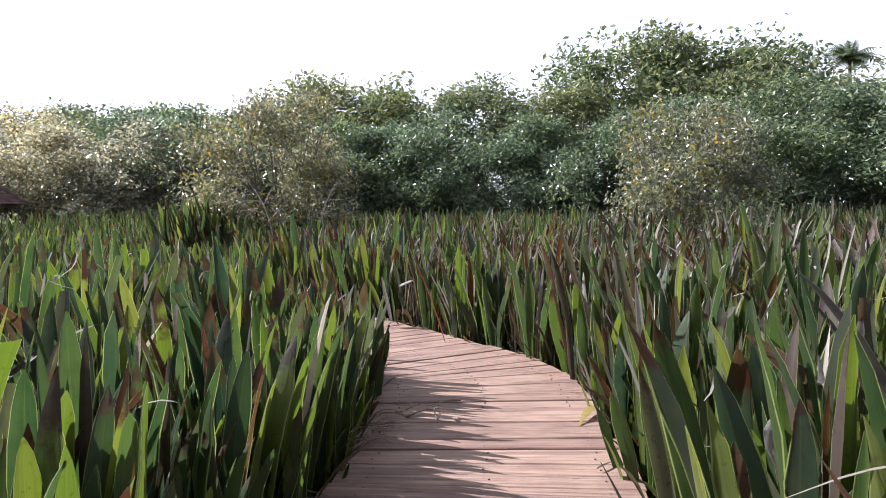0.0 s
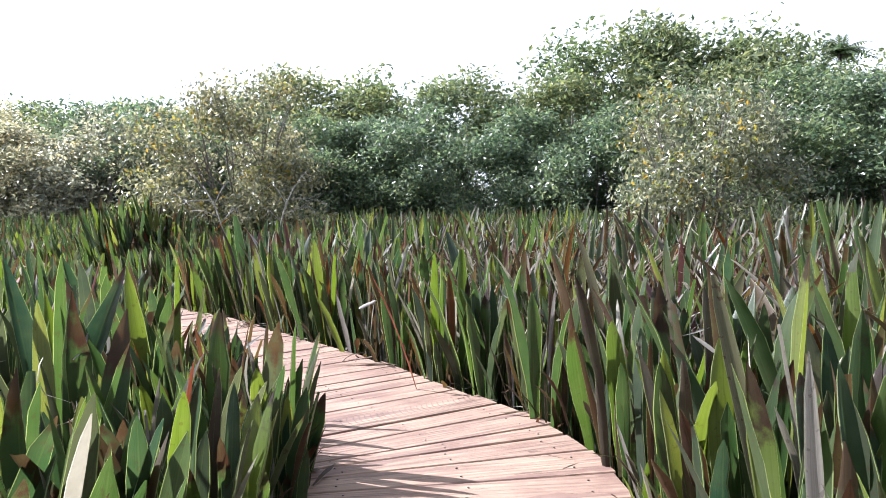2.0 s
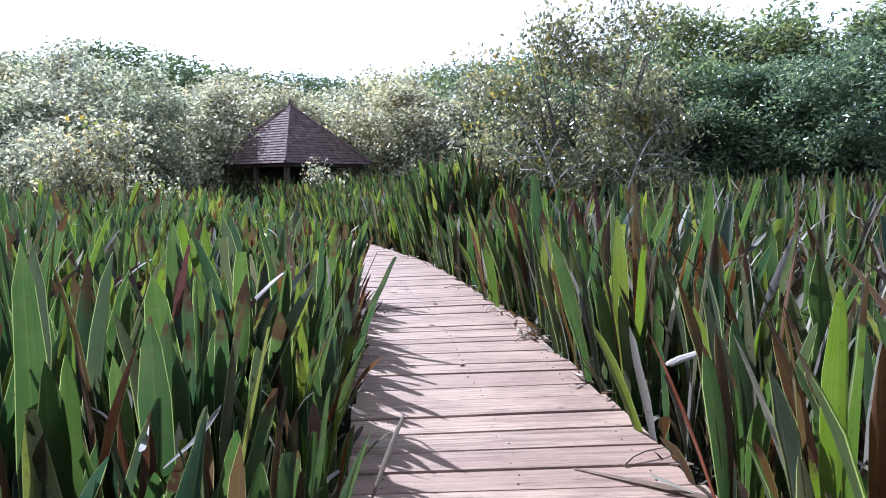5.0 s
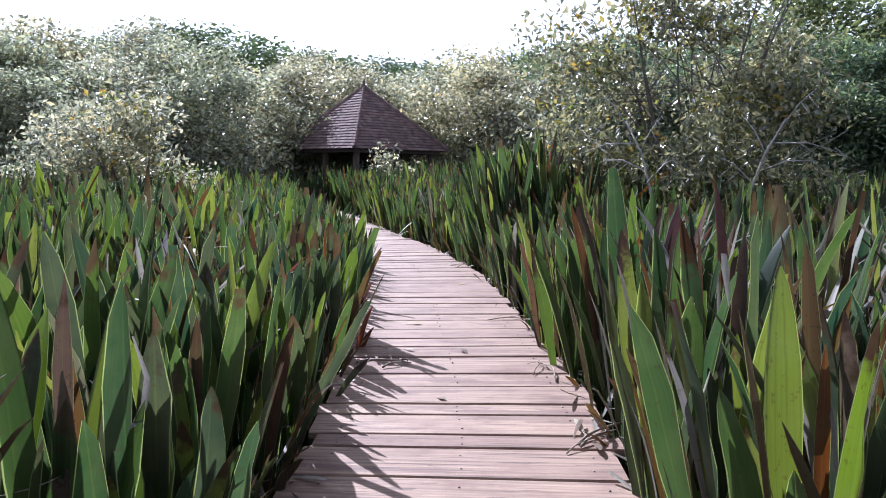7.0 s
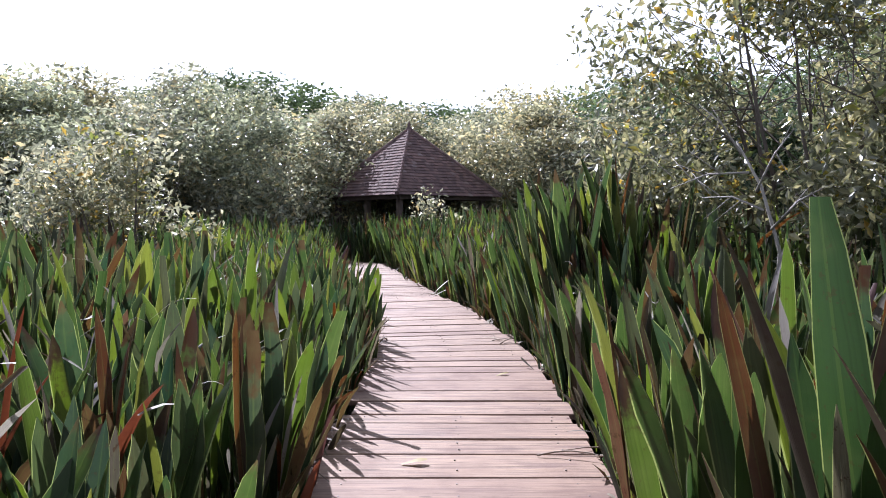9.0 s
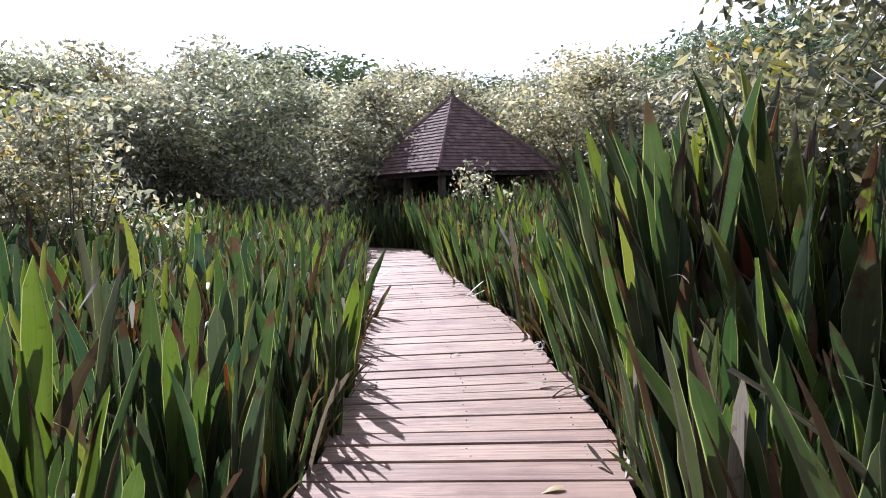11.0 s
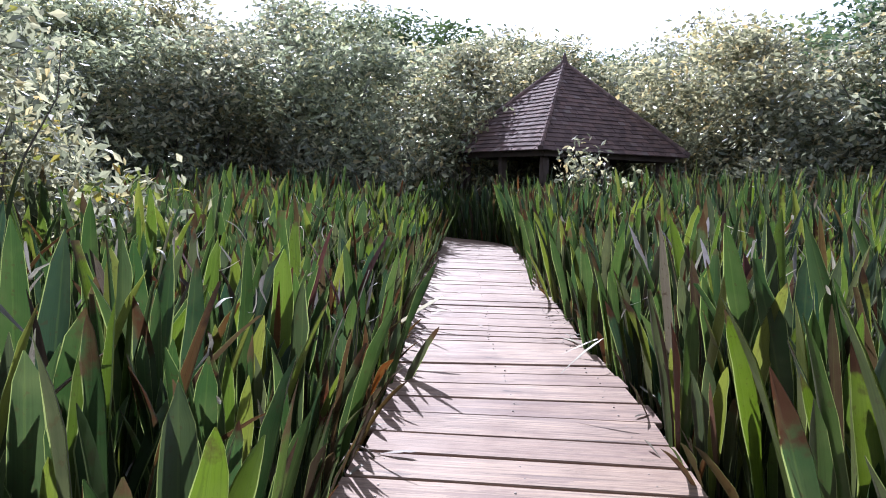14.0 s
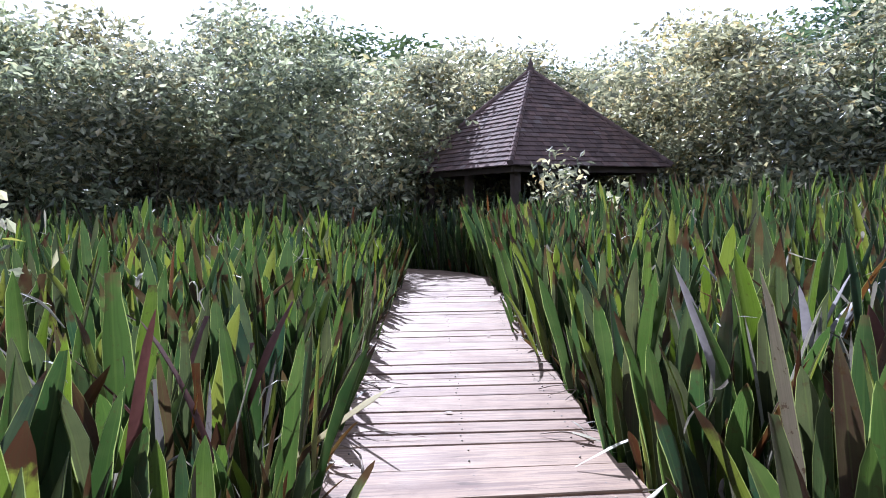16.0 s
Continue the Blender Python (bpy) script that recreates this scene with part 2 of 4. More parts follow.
# ---- builders ----
def mesh_from(name, verts, faces, material, uvs=None, smooth=False):
    me = bpy.data.meshes.new(name)
    me.from_pydata([tuple(v) for v in verts] if not isinstance(verts, np.ndarray) else verts.tolist(), [],
                   faces if not isinstance(faces, np.ndarray) else faces.tolist())
    me.materials.append(material)
    if uvs is not None:
        layer = me.uv_layers.new(name="UVMap")
        loops = np.empty(len(me.loops), dtype=np.int32)
        me.loops.foreach_get("vertex_index", loops)
        layer.data.foreach_set("uv", np.asarray(uvs, dtype=np.float32)[loops].ravel())
    if smooth:
        me.polygons.foreach_set("use_smooth", [True] * len(me.polygons))
    me.update()
    return me


def part(name, bm, material, parent, label=""):
    """Links a bmesh or a mesh as one mesh object under a thing or a part."""
    me = bm
    if isinstance(bm, bmesh.types.BMesh):
        me = bpy.data.meshes.new(name)
        bm.to_mesh(me)
        bm.free()
        me.materials.append(material)
    ob = new(name, me)
    ob.parent = parent
    if label:
        ob["label"] = label
    return ob


def empty(name, m, label, category, group="", kind=""):
    ob = new(name)
    ob.empty_display_size = 0.1
    ob.matrix_world = m
    return tagged(ob, label, category, group, kind)


def tube(points, radii, sides=7):
    """Vertices and faces of a tapered tube along points."""
    points = [Vector([float(c) for c in p]) for p in points]
    verts, faces = [], []
    for i, p in enumerate(points):
        a, b = points[max(i - 1, 0)], points[min(i + 1, len(points) - 1)]
        d = (Vector(b) - Vector(a)).normalized()
        u = d.cross(Vector((0.31, 0.95, 0.1))).normalized()
        w = d.cross(u)
        for k in range(sides):
            an = 2 * math.pi * k / sides
            verts.append(Vector(p) + (math.cos(an) * u + math.sin(an) * w) * float(radii[i]))
    for i in range(len(points) - 1):
        for k in range(sides):
            q = (k + 1) % sides
            faces.append((i * sides + k, i * sides + q, (i + 1) * sides + q, (i + 1) * sides + k))
    faces.append(tuple(range(sides))[::-1])
    faces.append(tuple((len(points) - 1) * sides + k for k in range(sides)))
    return verts, faces


def merge(pieces):
    verts, faces = [], []
    for v, f in pieces:
        o = len(verts)
        verts += list(v)
        faces += [tuple(i + o for i in q) for q in f]
    return verts, faces


def box(lo, hi, bevel=0.0):
    bm = bmesh.new()
    c = [(a + b) / 2 for a, b in zip(lo, hi)]
    s = [b - a for a, b in zip(lo, hi)]
    bmesh.ops.create_cube(bm, size=1, matrix=Matrix.Translation(c) @ Matrix.Diagonal((*s, 1)))
    if bevel:
        bmesh.ops.bevel(bm, geom=bm.edges[:], offset=bevel, segments=2, affect="EDGES")
    return bm


# ---- the plan ----
# right-hand edge of the boardwalk, in the direction of the walk
RIGHT = [(-0.9, -3.2), (0.9, -1.2), (2.6, 0.75), (4.14, 2.42), (4.95, 3.5), (5.5, 4.3), (5.84, 5.1), (5.95, 6.0), (6.0, 7.1), (6.02, 8.3),
         (5.98, 9.6), (5.94, 10.9), (5.82, 12.4), (5.6, 14.0), (5.38, 15.7), (5.06, 17.5), (4.56, 19.25), (4.03, 21.0),
         (3.45, 22.45), (2.95, 23.85), (2.3, 25.65), (1.5, 28.0), (0.75, 30.3), (0.3, 31.5), (-0.7, 32.45), (-2.2, 33.0), (-4.5, 33.4), (-7.5, 33.6)]
WIDTH = 1.62


def smooth_line(points, step):
    """Evenly spaced points on a Catmull-Rom curve."""
    p = np.array([2 * np.array(points[0]) - points[1]] + [np.array(q) for q in points] + [2 * np.array(points[-1]) - points[-2]], dtype=float)
    fine = []
    for i in range(1, len(p) - 2):
        for s in np.linspace(0, 1, 24, endpoint=False):
            a, b, c, d = p[i - 1], p[i], p[i + 1], p[i + 2]
            fine.append(0.5 * (2 * b + (c - a) * s + (2 * a - 5 * b + 4 * c - d) * s * s + (3 * b - a - 3 * c + d) * s ** 3))
    fine = np.array(fine)
    run = np.concatenate([[0], np.cumsum(np.linalg.norm(np.diff(fine, axis=0), axis=1))])
    at = np.arange(0, run[-1], step)
    return np.stack([np.interp(at, run, fine[:, 0]), np.interp(at, run, fine[:, 1])], 1)


EDGE = smooth_line(RIGHT, 0.05)
_d = np.gradient(EDGE, axis=0)
for _ in range(40):
    _d[1:-1] = (_d[:-2] + _d[1:-1] + _d[2:]) / 3
_d /= np.linalg.norm(_d, axis=1, keepdims=True)
LEFTWARD = np.stack([-_d[:, 1], _d[:, 0]], 1)
CENTRE = EDGE + LEFTWARD * WIDTH / 2


def deck_distance(pts):
    """How far points of the plan lie from the boardwalk's middle line, and on which side (1: left)."""
    out, side = np.full(len(pts), 1e9), np.ones(len(pts))
    line = CENTRE[::3]
    lw = LEFTWARD[::3]
    for i in range(0, len(pts), 4000):
        d = pts[i:i + 4000, None, :] - line[None]
        q = (d ** 2).sum(2)
        j = q.argmin(1)
        out[i:i + 4000] = np.sqrt(q[np.arange(len(j)), j])
        side[i:i + 4000] = np.sign((d[np.arange(len(j)), j] * lw[j]).sum(1))
    return out, side


# ---- ground ----
MUD_Z = -0.42
ground = new("ground", mesh_from("ground", [(-1500, -1500, MUD_Z), (1500, -1500, MUD_Z), (1500, 1500, MUD_Z), (-1500, 1500, MUD_Z)], [(0, 1, 2, 3)], MUD))
tagged(ground, "dark wet marsh mud below the plants", "ground", kind="structure")

# ---- trees ----
rng = np.random.default_rng(5)


def leaf_cloud(centres, spread, per, size, flat=0.95, fold=True, hang=0.25):
    """Many small folded leaves scattered round centres: vertices and faces."""
    n = len(centres) * per
    c = np.repeat(centres, per, 0) + np.clip(rng.normal(0, 1, (n, 3)), -1.5, 1.5) * spread * np.array([1, 1, 0.75])
    d = rng.normal(0, 1, (n, 3))
    d[:, 2] = d[:, 2] * flat - hang
    d /= np.linalg.norm(d, axis=1, keepdims=True)
    u = np.cross(d, rng.normal(0, 1, (n, 3)))
    u /= np.linalg.norm(u, axis=1, keepdims=True)
    w = np.cross(d, u)
    L = size * rng.uniform(0.6, 1.25, (n, 1))
    B = L * rng.uniform(0.17, 0.27, (n, 1))
    mid = c + d * L * 0.5
    v = np.stack([c, mid + u * B + w * B * 0.35, c + d * L, mid - u * B + w * B * 0.35], 1).reshape(-1, 3)
    o = np.arange(n)[:, None] * 4
    f = np.concatenate([o + [0, 1, 2], o + [0, 2, 3]], 0) if fold else o + [0, 1, 2, 3]
    return v, f


def build_tree(name, label, height, radius, stems, clusters, per, size, leaf, low=0.12, spread=0.32, lean=0.5, category="tree", group="", tip=None, limbs=2, dome=0.0, slim=1.0, lobe=(0.22, 0.42), reach=0.9):
    """A many-stemmed tree: stems and limbs as tapered tubes, crown of small leaves round the twig ends."""
    root = empty(name, Matrix.Identity(4), label, category, group)
    # uneven crown made of lobes
    lobes = []
    for i in range(max(6, clusters // 28)):
        a, r = rng.uniform(0, 2 * math.pi), radius * math.sqrt(rng.uniform(0, 1)) * (0.72 + 0.12 * dome)
        top = 1 - 0.45 * (r / radius) ** 2
        z = height * (low + 0.05 + (top - low - 0.05) * rng.uniform(0, 1) ** (1 - 0.45 * dome)) * 0.93
        lobes.append((r * math.cos(a), r * math.sin(a), z, radius * rng.uniform(*lobe)))
    lobes.append((0.1 * radius, 0, height * 0.82, radius * 0.3))
    lobes = np.array(lobes)
    pick = rng.integers(0, len(lobes), clusters)
    off = rng.normal(0, 1, (clusters, 3))
    off /= np.linalg.norm(off, axis=1, keepdims=True)
    off *= rng.uniform(0.25, 1, (clusters, 1)) ** 0.5
    cen = lobes[pick, :3] + off * lobes[pick, 3:] * np.array([1, 1, 0.8])
    cen[:, 2] = np.clip(cen[:, 2], height * low * rng.uniform(0.4, 1, clusters), height)
    v, f = leaf_cloud(cen, spread, per, size)
    part("crown", mesh_from("crown", v, f, leaf), leaf, root)
    for s in range(stems):
        a = 2 * math.pi * s / stems + rng.uniform(-0.5, 0.5)
        bx, by = 0.12 * radius * math.cos(a), 0.12 * radius * math.sin(a)
        tx, ty = lean * radius * math.cos(a) * rng.uniform(0.3, 1), lean * radius * math.sin(a) * rng.uniform(0.3, 1)
        pts = []
        for q in np.linspace(0, 1, 7):
            pts.append((bx + (tx - bx) * q ** 1.4 + rng.normal(0, 0.03) * radius * q, by + (ty - by) * q ** 1.4 + rng.normal(0, 0.03) * radius * q, MUD_Z + (height * (reach - 0.2 * dome) - MUD_Z) * q))
        r0 = (0.011 * height + 0.02) * slim
        rad = [r0 * (1 - 0.82 * q) for q in np.linspace(0, 1, 7)]
        vv, ff = tube(pts, rad, 7)
        part("trunk", mesh_from("trunk", vv, ff, BARK, smooth=True), BARK, root)
        for _ in range(limbs):
            j = rng.integers(2, 6)
            goal = cen[rng.integers(0, clusters)]
            p0 = Vector(pts[j])
            g = Vector(goal)
            m1 = p0.lerp(g, 0.5) + Vector((0, 0, 0.08 * height * rng.uniform(-0.3, 1)))
            vv, ff = tube([p0, p0.lerp(m1, 0.6), m1, g], [rad[j] * 0.6, rad[j] * 0.45, rad[j] * 0.3, 0.006], 5)
            part("limb", mesh_from("limb", vv, ff, BARK, smooth=True), BARK, root)
    if tip is not None:
        far = cen[rng.choice(clusters, clusters // 9, replace=False)]
        v, f = leaf_cloud(far, spread * 0.8, per, size)
        part("young_leaves", mesh_from("young_leaves", v, f, tip), tip, root, "yellowing young leaves at the twig ends")
    return root


def place(tree, x, y, turn, s, sz=None):
    tree.matrix_world = Matrix.Translation((x, y, 0)) @ Matrix.Rotation(turn, 4, "Z") @ Matrix.Diagonal((s, s, sz or s, 1))
    return tree


def again(tree, x, y, turn, s, sz=None):
    ob = copy_thing(tree, Matrix.Identity(4))
    return place(ob, x, y, turn, s, sz)


# the large airy bushes that stand in the marsh
place(build_tree("mangrove_bush", "tall airy mangrove bush with many thin grey stems and olive leaves", 5.1, 2.6, 12, 800, 22, 0.125, BUSH_LEAF, low=0.12, spread=0.26, lean=0.72, category="bush", tip=GOLD_LEAF, limbs=5, slim=0.5, lobe=(0.14, 0.3), reach=0.78), 8.25, 18.5, 0.4, 1.0)
place(build_tree("mangrove_bush", "rounded mangrove bush with grey stems and some yellow leaves", 3.9, 2.3, 9, 580, 20, 0.12, BUSH_LEAF, low=0.15, spread=0.22, lean=0.72, category="bush", tip=GOLD_LEAF, limbs=5, slim=0.5, lobe=(0.14, 0.3), reach=0.78), 14.3, 10.3, 1.1, 1.0)
place(build_tree("marsh_shrub", "pale sunlit shrub with broad leaves and thin stems", 2.7, 1.7, 5, 210, 20, 0.14, MANGROVE, low=0.3, spread=0.26, lean=0.6, category="bush", tip=GOLD_LEAF, slim=0.4), -1.4, 20.4, 0.2, 1.0)
place(build_tree("marsh_shrub", "pale sunlit shrub with broad leaves beside the thicket", 3.0, 2.2, 6, 300, 20, 0.14, MANGROVE, low=0.25, spread=0.28, lean=0.6, category="bush", tip=LUSH, slim=0.4), -4.4, 23.2, 1.2, 1.0)
place(build_tree("marsh_shrub", "small leafy shrub growing in front of the pavilion", 2.1, 0.9, 4, 22, 14, 0.15, MANGROVE, low=0.55, spread=0.2, lean=0.6, category="bush", tip=LUSH, slim=0.4), 1.75, 31.6, 0.2, 1.08)



sprig = np.random.default_rng(12)


def build_sapling(x, y, stems, leaf_size, label):
    """Slender bare stems with broad leaves set alternately along them."""
    root = empty("sapling", Matrix.Translation((x, y, 0)), label, "sapling")
    for height, lean_x, lean_y in stems:
        pts = [Vector((lean_x * q ** 1.6, lean_y * q ** 1.6, MUD_Z + (height - MUD_Z) * (q - 0.06 * q ** 4))) for q in np.linspace(0, 1, 9)]
        v, f = tube(pts, list(np.linspace(0.014, 0.004, 9)), 6)
        part("stem", mesh_from("stem", v, f, BARK, smooth=True), BARK, root)
        for k in range(26):
            q = 0.5 + 0.5 * k / 25
            i = min(int(q * 8), 7)
            p = pts[i].lerp(pts[i + 1], q * 8 - i)
            a = k * 2.4 + sprig.uniform(-0.4, 0.4)
            d = Vector((math.cos(a), math.sin(a), sprig.uniform(-0.15, 0.5))).normalized()
            u = d.cross(Vector((0, 0, 1))).normalized()
            n = u.cross(d)
            size = leaf_size * sprig.uniform(0.7, 1.15) * (1.15 - 0.45 * (q - 0.5) * 2)
            foot = p + d * size * 0.35
            v = [p, foot, foot + d * size * 0.3 + u * size * 0.2 + n * size * 0.05, foot + d * size * 0.3 - u * size * 0.2 + n * size * 0.05, foot + d * size * 0.7 + u * size * 0.17 - n * size * 0.02,
                 foot + d * size * 0.7 - u * size * 0.17 - n * size * 0.02, foot + d * size - n * size * 0.14, foot + d * size * 0.5 - n * size * 0.03]
            part("leaf", mesh_from("leaf", v, [(0, 2, 1), (1, 2, 7), (1, 7, 3), (2, 4, 7), (7, 5, 3), (4, 6, 7), (7, 6, 5)], (SAPLING_LEAF, SAPLING_LEAF, GOLD_LEAF)[k % 3], smooth=True), SAPLING_LEAF, root)
    return root


build_sapling(-1.15, 20.3, [(2.75, 0.35, -0.3), (2.2, -0.4, -0.25), (1.9, 0.5, 0.1), (2.35, 0.05, 0.3), (1.75, -0.1, -0.5)], 0.17, "slender sapling with sparse broad yellow-green leaves")


def build_dead_branch(x, y, turn, label):
    root = empty("dead_branch", Matrix.Translation((x, y, 0)) @ Matrix.Rotation(turn, 4, "Z"), label, "branch")
    stem = [Vector((0, 0, MUD_Z)), Vector((0.1, 0, 0.5)), Vector((0.05, 0.05, 1.1)), Vector((0.22, 0, 1.65)), Vector((0.42, 0.04, 2.05))]
    v, f = tube(stem, [0.022, 0.018, 0.016, 0.013, 0.008], 7)
    part("stem", mesh_from("stem", v, f, BLEACHED, smooth=True), BLEACHED, root)
    for i, (dx, dz, n) in enumerate(((-0.45, 0.35, 3), (0.55, 0.12, 4), (-0.3, 0.5, 3), (0.7, -0.12, 4), (0.35, 0.45, 3))):
        p = stem[2].lerp(stem[4], 0.2 + 0.17 * i)
        g = p + Vector((dx, sprig.uniform(-0.2, 0.2), dz))
        m = p.lerp(g, 0.5) + Vector((0, 0, 0.06))
        v, f = tube([p, m, g], [0.011, 0.008, 0.003], 5)
        part("twig", mesh_from("twig", v, f, BLEACHED, smooth=True), BLEACHED, root)
        for k in range(n):
            b = p.lerp(g, 0.35 + 0.18 * k) + Vector((0, 0, 0.05))
            e = b + Vector((dx * 0.35, sprig.uniform(-0.15, 0.15), sprig.choice([-0.22, 0.2]) * sprig.uniform(0.6, 1.2)))
            v, f = tube([b, e], [0.006, 0.002], 5)
            part("twig", mesh_from("twig", v, f, BLEACHED, smooth=True), BLEACHED, root)
    return root


build_dead_branch(8.2, 15.9, -0.3, "bare bleached branch with forked twigs before the bush")
build_dead_branch(7.3, 16.2, 2.6, "bare bleached branch with forked twigs before the bush")

thicket = [build_tree("thicket_tree", "dense grey-green mangrove tree at the edge of the marsh", 6.2, 3.1, 4, 780, 20, 0.185, MANGROVE, low=0.02, spread=0.3, group="mangrove thicket", dome=1.0, slim=0.5, lobe=(0.16, 0.32)) for _ in range(3)]
green = [build_tree("wood_tree", "dense deep green tree at the far edge of the marsh", 6.4, 3.1, 4, 640, 20, 0.19, WOOD_LEAF, low=0.02, spread=0.3, group="trees behind the marsh", dome=1.0, slim=0.5, lobe=(0.16, 0.3)) for _ in range(2)]
lush = [build_tree("leafy_tree", "dense fresh green tree standing behind the marsh", 9.5, 4.2, 3, 470, 19, 0.27, LUSH, low=0.04, spread=0.34, dome=1.0, lobe=(0.15, 0.3), group="trees behind the marsh") for _ in range(2)]
dark = build_tree("distant_tree", "dark green broad-crowned tree in the distance", 11.0, 4.6, 2, 420, 34, 0.3, DARK_LEAF, low=0.1, spread=0.42, dome=1.0, group="distant trees")
FRONT = [(-20, 20), (-17.5, 23.5), (-14.5, 26.5), (-11.5, 29.5), (-8.6, 32.2), (-6.6, 35.8), (-4.2, 39.2), (-1.2, 42), (2.2, 42.6), (5, 40.2), (8, 38.8), (11, 37.4),
         (14, 36.2), (17, 35), (20, 33.4), (22.8, 31.2), (25.4, 28.4), (27.4, 25.4), (29.2, 22), (30.4, 18.4), (31.4, 14.6), (32.4, 10.6), (33, 6.5), (33, 2.4)]
BACK = [(-16.5, 32), (-13, 35.5), (-10.5, 39), (-8, 43), (-3, 46), (4.5, 46), (9.5, 43.5), (-18, 37), (-14, 42), (-11, 47), (0.5, 49), (-6, 49), (-22, 30), (-24, 25)]
first = {0: True, 1: True, 2: True, 3: True, 4: True}
kinds = thicket + green
for i, (x, y) in enumerate(FRONT + BACK):
    k = i % 3 if x < 9 else 3 + i % 2
    s = rng.uniform(0.92, 1.08) * (1.22 if i >= len(FRONT) else 0.9 if x < -6 and y < 33 else 1.0 if -9 < x < 4 else 1.03)
    jx, jy, tn = x + rng.uniform(-0.8, 0.8), y + rng.uniform(-0.8, 0.8), rng.uniform(0, 6.28)
    if first[k]:
        place(kinds[k], jx, jy, tn, s * 1.3, s)
        first[k] = False
    else:
        again(kinds[k], jx, jy, tn, s * 1.3, s)
LUSH_AT = [(16, 40, 0.98), (19.5, 40.5, 1.12), (23, 38, 1.1), (26.5, 35.5, 1.05), (30, 34, 1.0), (29, 29, 0.92), (33.5, 31, 1.35), (37, 29, 1.4), (40, 26, 1.35), (36, 24, 0.98), (38, 18, 0.92), (41, 13, 1.05), (41, 7, 1.0), (12, 46, 0.95), (7, 49, 0.95)]
for i, (x, y, s) in enumerate(LUSH_AT):
    (place if i < 2 else again)(lush[i % 2], x, y, rng.uniform(0, 6.28), s * 1.25, s)
DARK_AT = [(-14.2, 52, 1.04), (-20, 56, 1.0), (-27, 50, 1.0), (-8, 62, 1.05), (0, 72, 1.1), (8, 66, 1.1), (15, 60, 1.0), (20, 48, 0.95), (-33, 42, 0.95), (42, 32, 1.25), (27, 46, 1.0), (-4, 84, 1.3), (-16, 78, 1.25), (52, 14, 1.0)]
for i, (x, y, s) in enumerate(DARK_AT):
    (place if i < 1 else again)(dark, x, y, rng.uniform(0, 6.28), s * 1.5, s * 0.96)
under = build_tree("undergrowth_bush", "low dense bush filling the foot of the thicket", 2.6, 2.2, 4, 140, 18, 0.19, MANGROVE, low=0.02, spread=0.28, category="bush", group="undergrowth of the thicket", dome=1.0)
for i, (x, y) in enumerate(FRONT[1:12]):
    nx, ny = FRONT[i + 2]
    (place if i == 0 else again)(under, (x + nx) / 2 + 0.7 * rng.normal(), (y + ny) / 2 - 0.8, rng.uniform(0, 6.28), rng.uniform(0.9, 1.25))
for x, y in ((-12.5, 30.2), (-9.8, 33), (-7.6, 35.5), (-5.6, 37.8), (-4.2, 40.5), (-2.4, 42.5), (0.8, 43), (4, 41.5), (-4.2, 34.6), (3.6, 38.6), (-15.5, 28.5), (-18, 25.5), (-20.5, 22.5), (-22, 19.5), (-13.5, 33), (-16.5, 30.5), (-11, 36), (-8.5, 39), (6.2, 40.2), (8.6, 39.2), (-3.4, 39.0), (-4.6, 37.0)):
    again(under, x, y, rng.uniform(0, 6.28), rng.uniform(1.0, 1.3))
shade = build_tree("undergrowth_bush", "low dense dark green bush at the foot of the wood", 3.2, 2.6, 3, 190, 20, 0.16, WOOD_LEAF, low=0.02, spread=0.26, category="bush", group="undergrowth of the wood", dome=0.6, lobe=(0.18, 0.34))
for i, (x, y) in enumerate(((10.2, 35.8), (13, 34.6), (15.6, 33.8), (18.2, 32.4), (20.8, 30.6), (23.2, 28.4), (25.2, 25.8), (26.9, 22.8), (28.4, 19.4), (29.4, 15.8), (30.4, 12), (31.2, 8), (31.4, 4.2), (33.5, 17.5), (34.5, 13.5), (35, 9.5), (35, 5.5), (33, 21.5), (9, 40.5), (12, 39.2), (15, 38), (18, 37), (21, 35.6), (24, 33.4), (27, 30.5), (29.5, 27), (31.5, 23.5), (6.5, 41.5))):
    (place if i == 0 else again)(shade, x, y, rng.uniform(0, 6.28), rng.uniform(1.15, 1.4))
# the wood closes round behind the walk
for i in range(7):
    a = radians(110 + i * 24)
    again(under, 4 + 30 * math.sin(a), 8 + 27 * math.cos(a), rng.uniform(0, 6.28), 2.8)


def build_palm(x, y, height):
    root = empty("palm_tree", Matrix.Translation((x, y, 0)), "tall palm with a ragged crown above the distant trees", "palm tree")
    v, f = tube([(0, 0, MUD_Z), (0.2, 0, height * 0.5), (0.1, 0.1, height)], [0.28, 0.2, 0.16], 9)
    part("trunk", mesh_from("trunk", v, f, BARK, smooth=True), BARK, root)
    for i in range(26):
        a, up = i * 2.4, rng.uniform(0.2, 1.45)
        spine, tips, f = [], [], []
        for q in np.linspace(0, 1, 13):
            r = 3.4 * q
            spine.append(Vector((r * math.cos(up) * math.cos(a), r * math.cos(up) * math.sin(a), height + r * math.sin(up) - 1.8 * q * q)))
        side = Vector((-math.sin(a), math.cos(a), 0))
        for k in range(12):
            L = 0.9 * math.sin(math.pi * min(k / 12 + 0.15, 1)) + 0.1
            for sgn in (-1, 1):
                f.append((k, k + 1, 13 + len(tips)))
                tips.append(spine[k] + side * sgn * L + Vector((0.3 * math.cos(a), 0.3 * math.sin(a), -0.45 * L)))
        v = spine + tips
        part("frond", mesh_from("frond", v, f, DARK_LEAF), DARK_LEAF, root)


build_palm(69, 35.5, 14.6)


